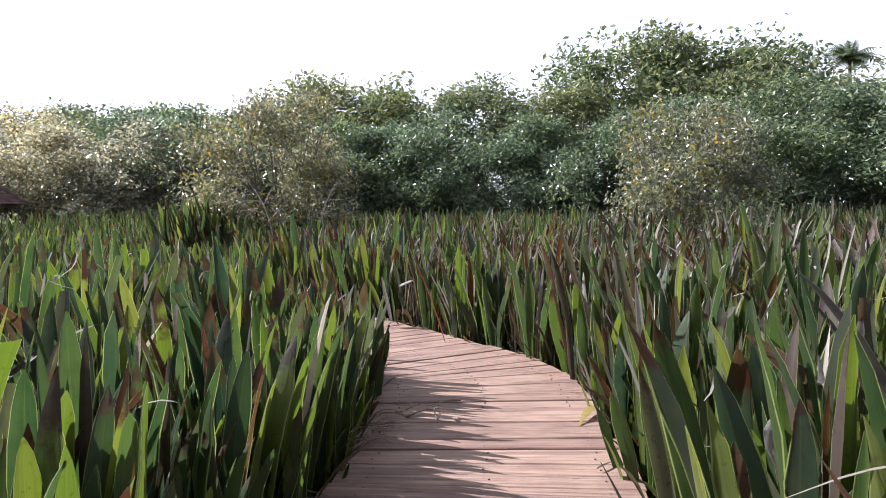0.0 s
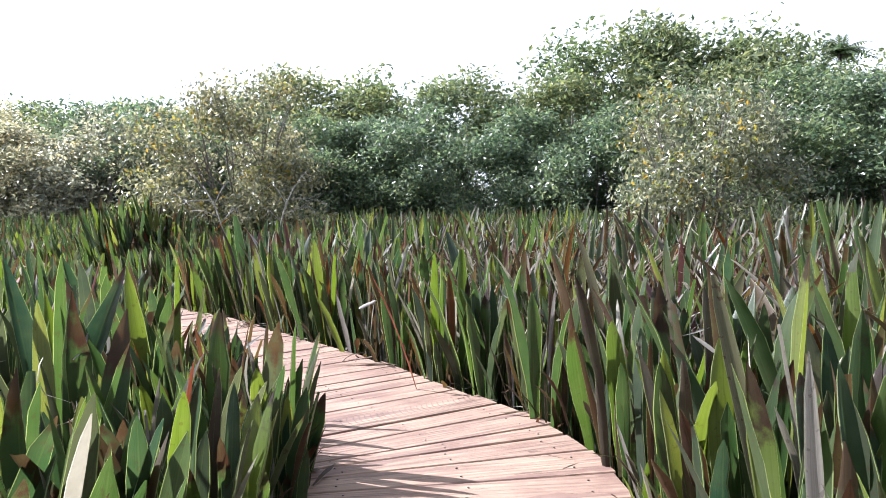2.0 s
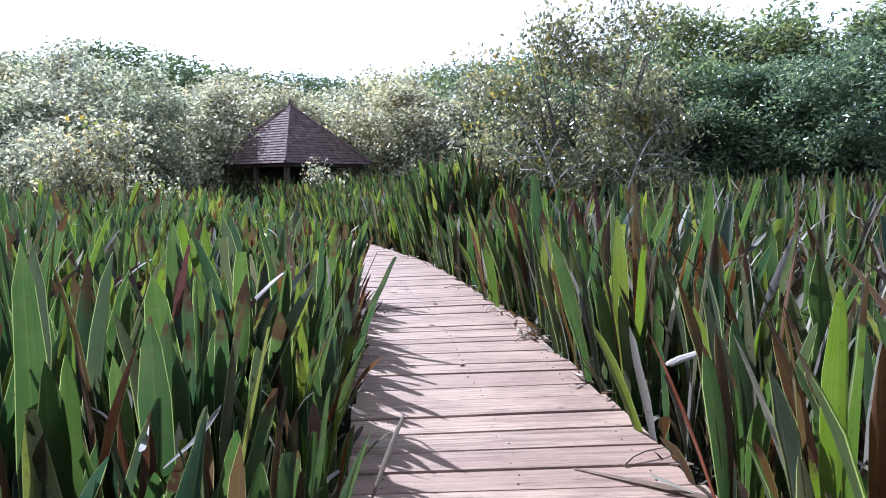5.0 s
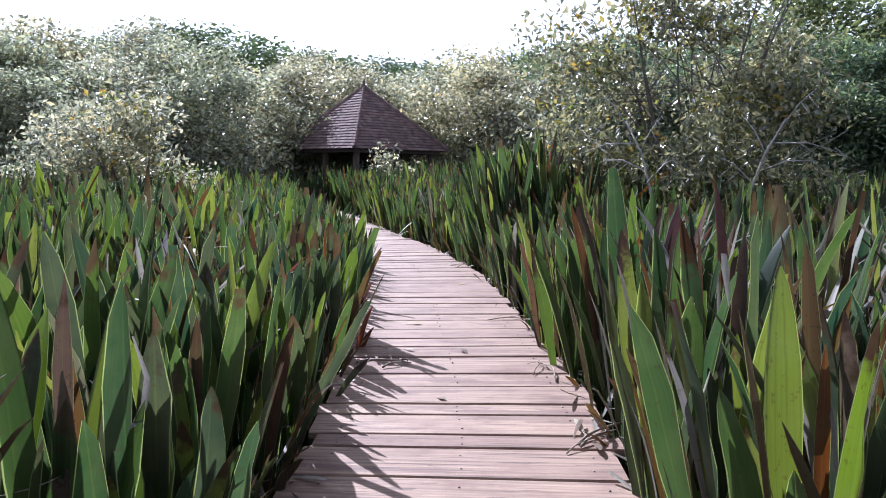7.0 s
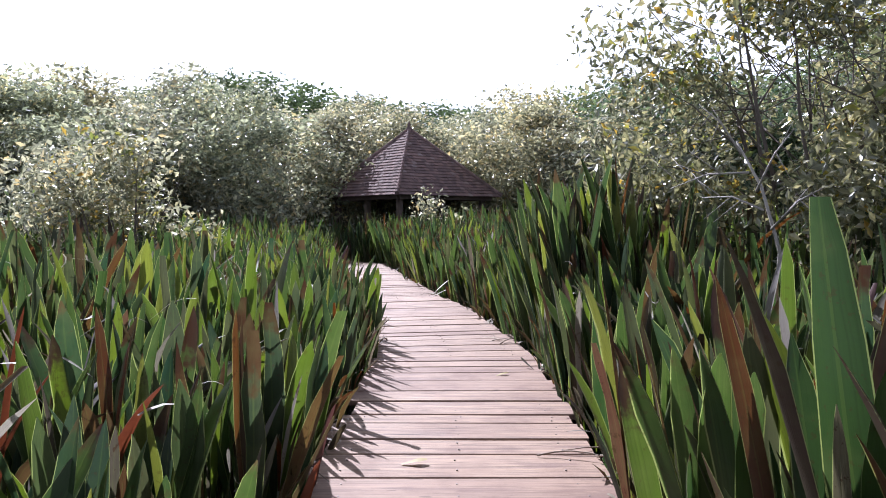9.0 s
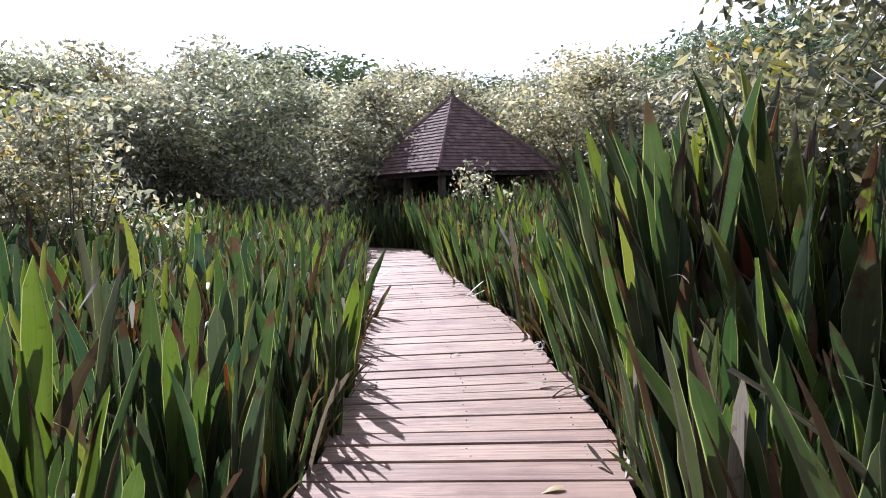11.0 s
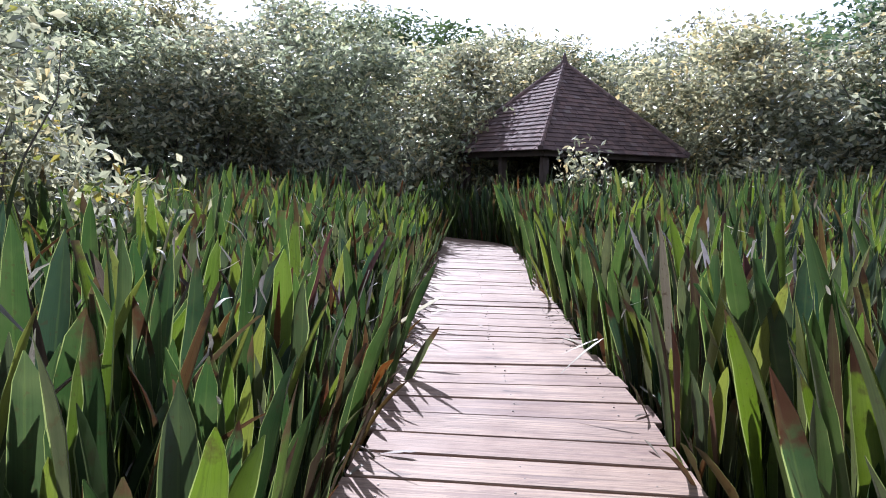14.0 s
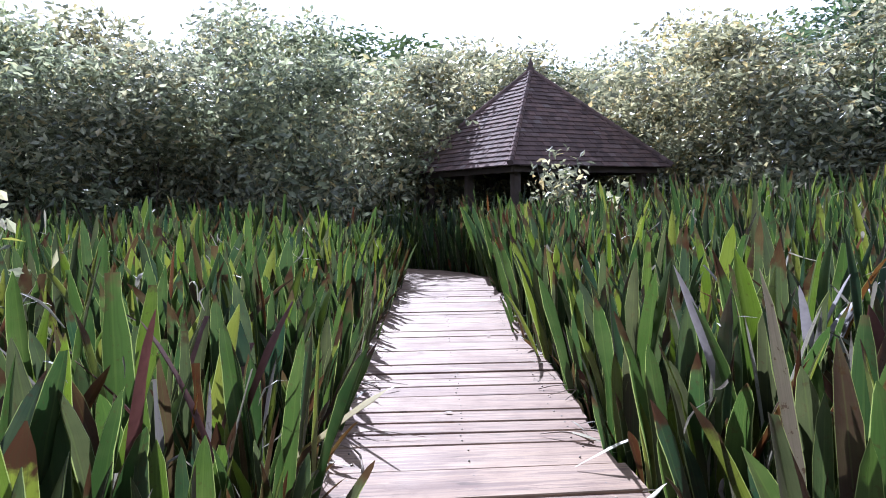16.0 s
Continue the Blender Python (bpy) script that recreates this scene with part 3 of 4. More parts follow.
# ---- pavilion ----
def build_pavilion(cx, cy, diag, turn, eave, top):
    root = empty("pavilion", Matrix.Translation((cx, cy, 0)) @ Matrix.Rotation(turn, 4, "Z"), "small open wooden pavilion with a steep dark tiled pyramid roof", "pavilion")
    h = diag / math.sqrt(2)
    # solid roof slabs under the tiles
    bm = bmesh.new()
    ring = [bm.verts.new((sx * h, sy * h, eave)) for sx, sy in ((-1, -1), (1, -1), (1, 1), (-1, 1))]
    peak = bm.verts.new((0, 0, top - 0.06))
    low = bm.verts.new((0, 0, top - 0.2))
    for i in range(4):
        bm.faces.new((ring[i], ring[(i + 1) % 4], peak))
        bm.faces.new((ring[(i + 1) % 4], ring[i], low))
    roof = part("roof", bm, BEAM, root, "dark underside boards of the roof")
    run, rise = h, top - eave
    slope = math.hypot(run, rise)
    course = 0.16
    count = int(slope / course)
    tile = []
    tw, tl, tt = 0.2, 0.2, 0.03
    for face in range(4):
        rot = Matrix.Rotation(face * math.pi / 2, 4, "Z")
        pitch = math.atan2(rise, run)
        for c in range(count):
            q = c * course
            half = h * (1 - (q + 0.02) / slope)
            n = max(1, int(2 * half / tw))
            w = 2 * half / n
            for i in range(n):
                x = -half + w * (i + 0.5)
                m = rot @ Matrix.Translation((0, -h, eave)) @ Matrix.Rotation(pitch, 4, "X") @ Matrix.Translation((x + rng.normal(0, 0.003), q - 0.03, 0.035 + rng.normal(0, 0.003))) @ Matrix.Rotation(-0.17 + rng.normal(0, 0.015), 4, "X") @ Matrix.Diagonal((w * 0.97, tl, tt, 1))
                tile.append((face, c, m))
    cube = [(-.5, 0, -.5), (.5, 0, -.5), (.5, 1, -.5), (-.5, 1, -.5), (-.5, 0, .3), (-.2, -.02, .55), (.2, -.02, .55), (.5, 0, .3), (.5, 1, .5), (-.5, 1, .5)]
    faces = [(0, 1, 7, 6, 5, 4), (4, 5, 9), (5, 6, 8, 9), (6, 7, 8), (1, 2, 8, 7), (0, 4, 9, 3), (2, 3, 9, 8), (0, 3, 2, 1)]
    shared = mesh_from("tile", cube, faces, TILE)
    singles = [t for t in tile if t[0] in (0, 3) and t[1] < 7]
    for _, _, m in singles[:300]:
        ob = new("tile", shared)
        ob.parent = roof
        ob.matrix_local = m
    taken = {id(t) for t in singles[:300]}
    v, f = merge([([m @ Vector(p) for p in cube], faces) for t in tile if id(t) not in taken for m in (t[2],)])
    rest = part("tiles", mesh_from("tiles", v, f, TILE), TILE, roof, "rows of dark clay tiles")
    rest["kind"] = "stuff"
    for i in range(4):
        sx, sy = ((-1, -1), (1, -1), (1, 1), (-1, 1))[i]
        a, b = Vector((sx * (h + 0.03), sy * (h + 0.03), eave + 0.05)), Vector((0, 0, top + 0.04))
        for k in range(22):
            p, q = a.lerp(b, k / 22), a.lerp(b, (k + 1.15) / 22)
            v, f = tube([p, q], [0.075, 0.06], 8)
            part("ridge_tile", mesh_from("ridge_tile", v, f, TILE), TILE, roof)
    v, f = tube([(0, 0, top - 0.1), (0, 0, top + 0.08), (0, 0, top + 0.14), (0, 0, top + 0.2), (0, 0, top + 0.26), (0, 0, top + 0.36)], [0.13, 0.11, 0.055, 0.075, 0.045, 0.008], 10)
    part("finial", mesh_from("finial", v, f, TILE, smooth=True), TILE, roof, "pointed clay finial")
    for i in range(4):
        r = Matrix.Rotation(i * math.pi / 2, 4, "Z")
        bm = box((-h + 0.25, -h + 0.2, eave - 0.14), (h - 0.25, -h + 0.32, eave - 0.004), 0.01)
        bm.transform(r)
        part("eave_beam", bm, BEAM, root)
        for x in (-h + 0.5, 0.0):
            bm = box((x - 0.09, -h + 0.42, MUD_Z), (x + 0.09, -h + 0.6, eave + 0.1), 0.012)
            bm.transform(r)
            part("post", bm, BEAM, root)
        bm = box((-h + 0.5, -h + 0.46, 0.75), (h - 0.5, -h + 0.56, 0.87), 0.01)
        bm.transform(r)
        part("rail", bm, BEAM, root)
    part("floor", box((-h + 0.3, -h + 0.3, -0.12), (h - 0.3, h - 0.3, 0.0), 0.01), BEAM, root)
    return root


build_pavilion(0.0, 37.3, 3.5, radians(45 + 4), 2.2, 4.78)


# ---- marsh plants ----
edge_rng = np.random.default_rng(17)


def blades(base, length, width, azimuth, lean, bend, turn, rings, curl=False):
    """Lance-shaped leaves, each a folded strip: vertices, faces and uvs."""
    n = len(length)
    s = np.array({9: (0, 0.3, 0.46, 0.6, 0.72, 0.82, 0.91, 0.965, 1), 8: (0, 0.25, 0.45, 0.6, 0.75, 0.88, 0.95, 1), 6: (0, 0.42, 0.62, 0.8, 0.925, 1), 5: (0, 0.46, 0.7, 0.89, 1), 4: (0, 0.5, 0.8, 1)}[rings])
    prof = np.interp(s, [0, 0.2, 0.4, 0.55, 0.68, 0.8, 0.89, 0.95, 1], [0.24, 0.34, 0.62, 0.9, 1.0, 0.95, 0.77, 0.5, 0.05])
    ang = lean[:, None] + bend[:, None] * s[None] ** 2
    ds = np.diff(s)[None]
    h = np.concatenate([np.zeros((n, 1)), np.cumsum(np.sin(ang[:, 1:]) * ds, 1)], 1) * length[:, None]
    z = np.concatenate([np.zeros((n, 1)), np.cumsum(np.cos(ang[:, 1:]) * ds, 1)], 1) * length[:, None]
    ca, sa = np.cos(azimuth)[:, None], np.sin(azimuth)[:, None]
    mid = np.stack([base[:, 0:1] + h * ca, base[:, 1:2] + h * sa, base[:, 2:3] + z], 2)
    face = azimuth + turn
    side = np.stack([-np.sin(face), np.cos(face), 0 * face], 1)[:, None, :]
    out = np.stack([np.cos(face), np.sin(face), 0 * face], 1)[:, None, :]
    prof = np.repeat(prof[None], n, 0)
    torn = edge_rng.uniform(0, 1, n) < 0.16
    prof[:, -1] = np.where(torn, edge_rng.uniform(0.25, 0.6, n), prof[:, -1])
    prof[:, -2] = np.where(torn, np.maximum(prof[:, -2], 0.55), prof[:, -2])
    wild = np.clip(1 + edge_rng.normal(0, 0.08, (n, rings, 2)) - 0.4 * (edge_rng.uniform(0, 1, (n, rings, 2)) < 0.08), 0.45, 1.2)
    w = (width[:, None] * prof * 0.5)[..., None]
    wav = (0.12 * np.sin(s * 17)[None, :, None]) * w
    if curl:
        cols = [(1.0, 0.3, 1), (0.87, 0.46, 1), (0.0, 0.0, 0), (-0.87, 0.46, -1), (-1.0, 0.3, -1)]
    else:
        cols = [(1.0, 0.5, 1), (0.0, 0.0, 0), (-1.0, 0.5, -1)]
    k = len(cols)
    v = np.stack([mid + side * w * c * (wild[:, :, :1] if c > 0 else wild[:, :, 1:]) - out * (w * up + wav * sg) for c, up, sg in cols], 2).reshape(-1, 3)
    us = np.array([0.5 - 0.5 * c for c, _, _ in cols])
    uv = np.stack(np.broadcast_arrays(us[None, :], s[:, None]), 2).reshape(-1, 2)
    uv = np.tile(uv, (n, 1))
    q = []
    for r in range(rings - 1):
        for c in range(k - 1):
            o = r * k + c
            q.append((o, o + 1, o + k + 1, o + k))
    f = (np.arange(n)[:, None, None] * rings * k + np.array(q)[None]).reshape(-1, 4)
    return v, f, uv


def plant_top(p, dist, side):
    """How high the plants reach above the boardwalk."""
    t = 0.98 + np.clip((dist - 1.0) * 0.10, 0, 0.32) + np.where(side < 0, 0.06, 0.0)
    rim = np.clip((WIDTH / 2 + 0.75 - dist) / 0.5, 0, 1)
    t = t - np.where(side > 0, rim * np.interp(p[:, 1], [0, 2.5, 5, 7.5, 9.3, 12, 14, 33], [0.05, 0.12, 0.24, 0.24, -0.08, -0.04, 0.18, 0.2]), 0.0)
    # taller stands off the right-hand edge
    t = t + np.where(side < 0, 0.24 * np.exp(-((p[:, 1] - 11.2) / 2.0) ** 2) * np.exp(-(dist - 1) / 2.5), 0.0)
    t = t + 0.42 * np.exp(-((p[:, 0] - 6.5) / 1.3) ** 2 - ((p[:, 1] - 17.6) / 1.5) ** 2)
    t = t + np.clip((p[:, 1] - 25) * 0.06, 0, 0.36)
    return t


def withered_share(p, side):
    """The part of the marsh off the bend holds many dead leaves."""
    a = np.exp(-(((p[:, 0] - 10.5) / 5.5) ** 2 + ((p[:, 1] - 7.8) / 6) ** 2))
    b = np.exp(-(((p[:, 0] - 5.2) / 1.0) ** 2 + ((p[:, 1] - 22.2) / 1.4) ** 2))
    c = np.exp(-(((p[:, 0] - 2.9) / 1.2) ** 2 + ((p[:, 1] - 12.6) / 1.6) ** 2)) + np.exp(-(((p[:, 0] - 1.7) / 0.9) ** 2 + ((p[:, 1] - 21.0) / 1.2) ** 2))
    return np.clip(0.17 + 0.9 * np.where(side < 0, a, 0) + 0.6 * b + 0.34 * c, 0, 0.8)


prng = np.random.default_rng(21)
# near plants: one object each, with every leaf a part
shapes = {}
for kind, mat, n in (("green", GREEN, 10), ("brown", BROWN, 5), ("pale", PALE, 3)):
    shapes[kind] = []
    for i in range(n):
        one = np.zeros(1)
        bend = prng.uniform(-0.08, 0.3, 1) if kind == "green" else prng.uniform(0.02, 0.36, 1)
        v, f, uv = blades(np.zeros((1, 3)), one + 1, one + prng.uniform(0.076, 0.118) * {"green": 1, "brown": 0.52, "pale": 0.34}[kind], one, one + 0.02, bend, prng.uniform(-0.5, 0.5, 1), 9, True)
        shapes[kind].append(mesh_from("leaf", v, f, mat, uv, True))


def near_plant(x, y, top, leaves, wither, label, lean_to=0.0, lean_by=0.0, wide=1.0, group="marsh plants along the boardwalk", least=0.42):
    root = empty("marsh_plant", Matrix.Translation((x, y, MUD_Z)), label, "plant", group)
    for i in range(leaves):
        u = prng.uniform()
        kind = "green" if u > wither else ("pale" if u < wither * 0.22 and top < 1.35 else "brown")
        me = shapes[kind][prng.integers(0, len(shapes[kind]))]
        L = (top - MUD_Z) * prng.uniform(least, 1.05)
        az = prng.uniform(0, 2 * math.pi)
        tilt = (abs(prng.normal(0.0, 0.1)) + 0.015) * (1.0 if top < 1.3 else 0.55)
        ob = new("leaf", me)
        ob.parent = root
        r = prng.uniform(0.01, 0.1)
        ob.matrix_local = (Matrix.Rotation(lean_by, 4, Vector((-math.sin(lean_to), math.cos(lean_to), 0))) @ Matrix.Translation((r * math.cos(az), r * math.sin(az), 0))
                           @ Matrix.Rotation(az, 4, "Z") @ Matrix.Rotation(tilt, 4, "Y") @ Matrix.Rotation(prng.normal(0, 0.7), 4, "Z")
                           @ Matrix.Diagonal((L, min(L, 1.2) * wide * prng.uniform(0.65, 1.15), L, 1)))
    return root


def scatter(n, lo, hi, gap, rg):
    """Random points of the plan that keep some distance."""
    cell, used, out = gap / math.sqrt(2), {}, []
    for p in rg.uniform(lo, hi, (n, 2)):
        k = (int(p[0] // cell), int(p[1] // cell))
        if any((k[0] + a, k[1] + b) in used and np.hypot(*(used[(k[0] + a, k[1] + b)] - p)) < gap for a in (-2, -1, 0, 1, 2) for b in (-2, -1, 0, 1, 2)):
            continue
        used[k] = p
        out.append(p)
    return np.array(out)


spots = scatter(60000, (-1.0, -0.5), (9.0, 33.5), 0.33, prng)
dist, side = deck_distance(spots)
tall = ((spots[:, 0] - 5.85) / 0.85) ** 2 + ((spots[:, 1] - 17.4) / 0.85) ** 2 < 1
keep = (dist > WIDTH / 2 + 0.07) & (dist < WIDTH / 2 + 0.75) & ~tall
near = spots[keep]
nd, ns = dist[keep], side[keep]
tops, dead = plant_top(near, nd, ns), withered_share(near, ns)
lane = CENTRE[::3]
for p, d, sd, tp, wi in list(zip(near, nd, ns, tops, dead))[:300]:
    j = ((lane - p) ** 2).sum(1).argmin()
    to = math.atan2(*(lane[j] - p)[::-1])
    lab = "broad-leaved green marsh plant beside the boardwalk" if wi < 0.3 else "half-withered marsh plant with brown and green leaves"
    near_plant(p[0], p[1], tp * prng.uniform(0.76, 1.1), 13, wi * 0.5, lab, to, 0.02)
inner = scatter(9000, (0.9, -0.5), (5.0, 5.6), 0.2, prng)
cd, cs = deck_distance(inner)
for p in inner[(cd > WIDTH / 2 + 0.08) & (cd < WIDTH / 2 + 0.6) & (cs > 0)]:
    near_plant(p[0], p[1], prng.uniform(0.7, 0.95) if p[1] > 3 else prng.uniform(0.85, 1.1), 13, 0.2, "broad-leaved green marsh plant beside the boardwalk")
clump = scatter(6000, (4.9, 16.4), (6.8, 18.4), 0.17, prng)
cd, cs = deck_distance(clump)
for p in clump[(cd > WIDTH / 2 + 0.1) & (((clump[:, 0] - 5.85) / 0.85) ** 2 + ((clump[:, 1] - 17.35) / 0.9) ** 2 < 1)]:
    near_plant(p[0], p[1], prng.uniform(1.3, 1.98), 13, 0.14, "very tall marsh plant with broad dark green leaves", 3.0, 0.06, 0.8, "tall clump by the boardwalk", 0.6)

for p in clump[(cd > WIDTH / 2 + 0.1) & (clump[:, 1] < 17.3) & (clump[:, 0] < 6.2)][::2]:
    near_plant(p[0], p[1] - 0.12, prng.uniform(0.75, 1.25), 13, 0.12, "broad-leaved marsh plant at the foot of a tall clump", 0.0, 0.0, 0.95, "tall clump by the boardwalk")

# the rest of the marsh
lo, hi = np.array((-17.0, -1.5)), np.array((29.0, 39.0))
field = scatter(90000, lo, hi, 0.22, prng)
dist, side = deck_distance(field)
edge = np.interp(field[:, 1], [-9, 4, 20, 27, 33, 36, 39], [-13, -17, -15, -9, -5, -3, -2])
edge_r = np.interp(field[:, 1], [-9, 5, 15, 25, 31, 35, 39], [24, 29, 28, 24, 18, 9, 4])
pav = np.maximum(abs(field[:, 0]), abs(field[:, 1] - 37.3)) < 2.6
inside = (field[:, 0] > edge) & (field[:, 0] < edge_r) & ~pav
tall = ((field[:, 0] - 5.85) / 0.85) ** 2 + ((field[:, 1] - 17.4) / 0.85) ** 2 < 1
ok = inside & (dist > WIDTH / 2 + 0.1) & ((dist > WIDTH / 2 + 0.72) | (prng.uniform(0, 1, len(dist)) < np.where(side > 0, 1.0, 0.85))) & ~tall
field, dist, side = field[ok], dist[ok], side[ok]
tops, dead = plant_top(field, dist, side), withered_share(field, side)
PER = np.where(dist < 4, 8, np.where(dist < 8, 6, 4))
idx = np.repeat(np.arange(len(field)), PER)
n = len(idx)
az = prng.uniform(0, 2 * math.pi, n)
off = prng.uniform(0.0, 0.12, n)
base = np.stack([field[idx, 0] + off * np.cos(az), field[idx, 1] + off * np.sin(az), np.full(n, MUD_Z)], 1)
patch = np.array([noise.noise(Vector((p[0] * 0.45, p[1] * 0.45, 3.0))) for p in field])
vigour = prng.uniform(0.78, 1.1, len(field))
L = (tops[idx] + 0.1 * patch[idx] - MUD_Z) * vigour[idx] * prng.uniform(0.46, 1.06, n) ** 0.85
W = prng.uniform(0.056, 0.098, n) * np.clip(L, 0.7, 1.5)
u = prng.uniform(0, 1, n)
kindof = np.where(u > dead[idx], 0, np.where(u < dead[idx] * (0.2 + 0.3 * (dead[idx] > 0.35)), 2, 1))
lean = np.abs(prng.normal(0.0, 0.15, n)) + 0.015
bend = np.where(kindof == 0, prng.uniform(-0.1, 0.3, n), prng.uniform(0.1, 1.1, n) * np.where(dist[idx] < WIDTH / 2 + 0.7, 0.25, 1.0))
turn = prng.normal(0, 0.7, n)
L = np.where(kindof == 2, L * prng.uniform(0.75, 1.0, n), L)
W = np.where(kindof == 0, W, W * np.where(kindof == 1, prng.uniform(0.45, 0.9, n), prng.uniform(0.22, 0.6, n))) * np.where((dist[idx] > 2.2) & (side[idx] < 0), 0.78, 1.0)
for kd, mat, nm, lab in ((0, GREEN, "marsh_leaves", "dense stand of upright green marsh leaves"), (1, BROWN, "withered_leaves", "brown withered leaves among the marsh plants"), (2, PALE, "bleached_leaves", "pale dried leaves among the marsh plants")):
    for near_to, far_to, rings in ((0, 4, 6), (4, 8, 5), (8, 99, 4)):
        m = (kindof == kd) & (dist[idx] >= near_to) & (dist[idx] < far_to)
        v, f, uv = blades(base[m], L[m], W[m], az[m], lean[m], bend[m], turn[m], rings)
        tagged(new(nm, mesh_from(nm, v, f, mat, uv, True)), lab, "marsh plants", kind="stuff")

# dry scraps caught among the leaves, their pale colour also imitating small highlights
m = dist < 7
pick = prng.choice(np.nonzero(m)[0], 4200)
jit = prng.normal(0, 0.1, (4200, 2))
zz = MUD_Z + (tops[pick] - MUD_Z) * prng.uniform(0.2, 0.93, 4200)
sb = np.stack([field[pick, 0] + jit[:, 0], field[pick, 1] + jit[:, 1], zz], 1)
v, f, uv = blades(sb, prng.uniform(0.08, 0.34, 4200), prng.uniform(0.008, 0.035, 4200), prng.uniform(0, 6.28, 4200), prng.uniform(0.3, 2.4, 4200), prng.normal(0, 1.2, 4200), prng.normal(0, 1, 4200), 5)
tagged(new("dry_scraps", mesh_from("dry_scraps", v, f, PALE, uv, True)), "small dry curled scraps among the marsh leaves, partly standing in for glints", "dead leaves", kind="stuff")


# ---- boardwalk ----
walkway = empty("boardwalk", Matrix.Identity(4), "curving weathered timber boardwalk through the marsh", "boardwalk", kind="structure")
for sidew in (0.16, WIDTH * 0.5, WIDTH - 0.16):
    pts = [(*(EDGE[i] + LEFTWARD[i] * sidew), -0.115) for i in range(0, len(EDGE), 12)]
    v, f = tube([Vector(p) for p in pts], [0.07] * len(pts), 4)
    part("beam", mesh_from("beam", v, f, BEAM), BEAM, walkway, "dark bearer under the planks")
for i in range(10, len(EDGE), 50):
    for sidew in (0.16, WIDTH - 0.16):
        x, y = EDGE[i] + LEFTWARD[i] * sidew
        v, f = tube([(x, y, MUD_Z - 0.2), (x, y, -0.1)], [0.06, 0.055], 9)
        part("pile", mesh_from("pile", v, f, BEAM, smooth=True), BEAM, walkway)
drng = np.random.default_rng(8)
at, nails = 0.0, []
total = (len(EDGE) - 1) * 0.05
line_at = np.arange(len(EDGE)) * 0.05


def on_edge(s, aside):
    e = np.array([np.interp(s, line_at, EDGE[:, k]) for k in (0, 1)])
    l = np.array([np.interp(s, line_at, LEFTWARD[:, k]) for k in (0, 1)])
    return e + l * aside, l


while at < total - 0.5:
    wide = drng.choice([0.21, 0.25, 0.28, 0.32, 0.37]) + drng.normal(0, 0.006)
    gap = abs(drng.normal(0.008, 0.009)) + 0.009
    ends = (drng.normal(-0.01, 0.02), WIDTH + drng.normal(0.01, 0.025))
    c, lw = on_edge(at + wide / 2, WIDTH / 2)
    turn = math.atan2(lw[1], lw[0])
    m = Matrix.Translation((c[0], c[1], drng.normal(0, 0.003))) @ Matrix.Rotation(turn, 4, "Z") @ Matrix.Rotation(drng.normal(0, 0.004), 4, "X")
    inv = m.inverted()
    # four corners in the plank's own axes: right end, left end
    def corner(s, aside):
        p, _ = on_edge(s, aside)
        q = inv @ Vector((p[0], p[1], 0))
        return q.x, q.y
    rows = []
    for k, aside in enumerate(np.linspace(ends[0], ends[1], 4)):
        (xa, ya), (xb, yb) = corner(at + gap / 2, aside), corner(at + wide - gap / 2, aside)
        wob = drng.normal(0, 0.0022, 2)
        ya, yb = ya + wob[0], yb + wob[1]
        ch, th = 0.006, 0.038
        sg = 1 if yb > ya else -1
        rows.append([(xa, ya, -th), (xa, ya, -ch), (xa, ya + sg * ch, 0), (xb, (ya + yb) / 2, 0.0015), (xb, yb - sg * ch, 0), (xb, yb, -ch), (xb, yb, -th)])
    v = [p for r in rows for p in r]
    f = []
    for r in range(3):
        for q in range(7):
            w = (q + 1) % 7
            f.append((r * 7 + q, r * 7 + w, r * 7 + 7 + w, r * 7 + 7 + q))
    f += [tuple(range(7)), tuple(range(21, 28))]
    me = mesh_from("plank", v, f, WOOD)
    bm = bmesh.new()
    bm.from_mesh(me)
    bmesh.ops.recalc_face_normals(bm, faces=bm.faces[:])
    bm.to_mesh(me)
    bm.free()
    ob = new("plank", me)
    ob.parent = walkway
    ob.matrix_local = m
    spot = inv @ Vector((5.37, 5.97, 0))
    if abs(spot.y) < wide / 2 and abs(spot.x) < 1:
        # curved marks of the saw across one plank
        arc_v, arc_f = [], []
        for j, q in enumerate(np.linspace(-0.5, 0.5, 9)):
            bow = 0.035 * (1 - 4 * q * q)
            arc_v += [(bow - 0.0022, q * (wide - 0.03), 0.0032), (bow + 0.0022, q * (wide - 0.03), 0.0032)]
            if j:
                arc_f.append((2 * j - 2, 2 * j - 1, 2 * j + 1, 2 * j))
        arc = mesh_from("saw_mark", arc_v, arc_f, BEAM)
        for j in range(24):
            cut = new("saw_mark", arc)
            cut.parent = ob
            cut.matrix_local = Matrix.Translation((spot.x - 0.5 + 0.045 * j + drng.normal(0, 0.004), 0, 0))
    for aside in (0.17, WIDTH * 0.5, WIDTH - 0.17):
        for q in (0.28, 0.72):
            p, _ = on_edge(at + wide * q, aside + drng.normal(0, 0.015))
            nails.append(tube([(p[0], p[1], -0.004), (p[0], p[1], 0.0035), (p[0], p[1], 0.0045)], [0.006, 0.006, 0.0035], 6))
    at += wide
v, f = merge(nails)
tagged(part("nails", mesh_from("nails", v, f, NAIL), NAIL, walkway), "dull steel nail heads in the planks", kind="stuff")


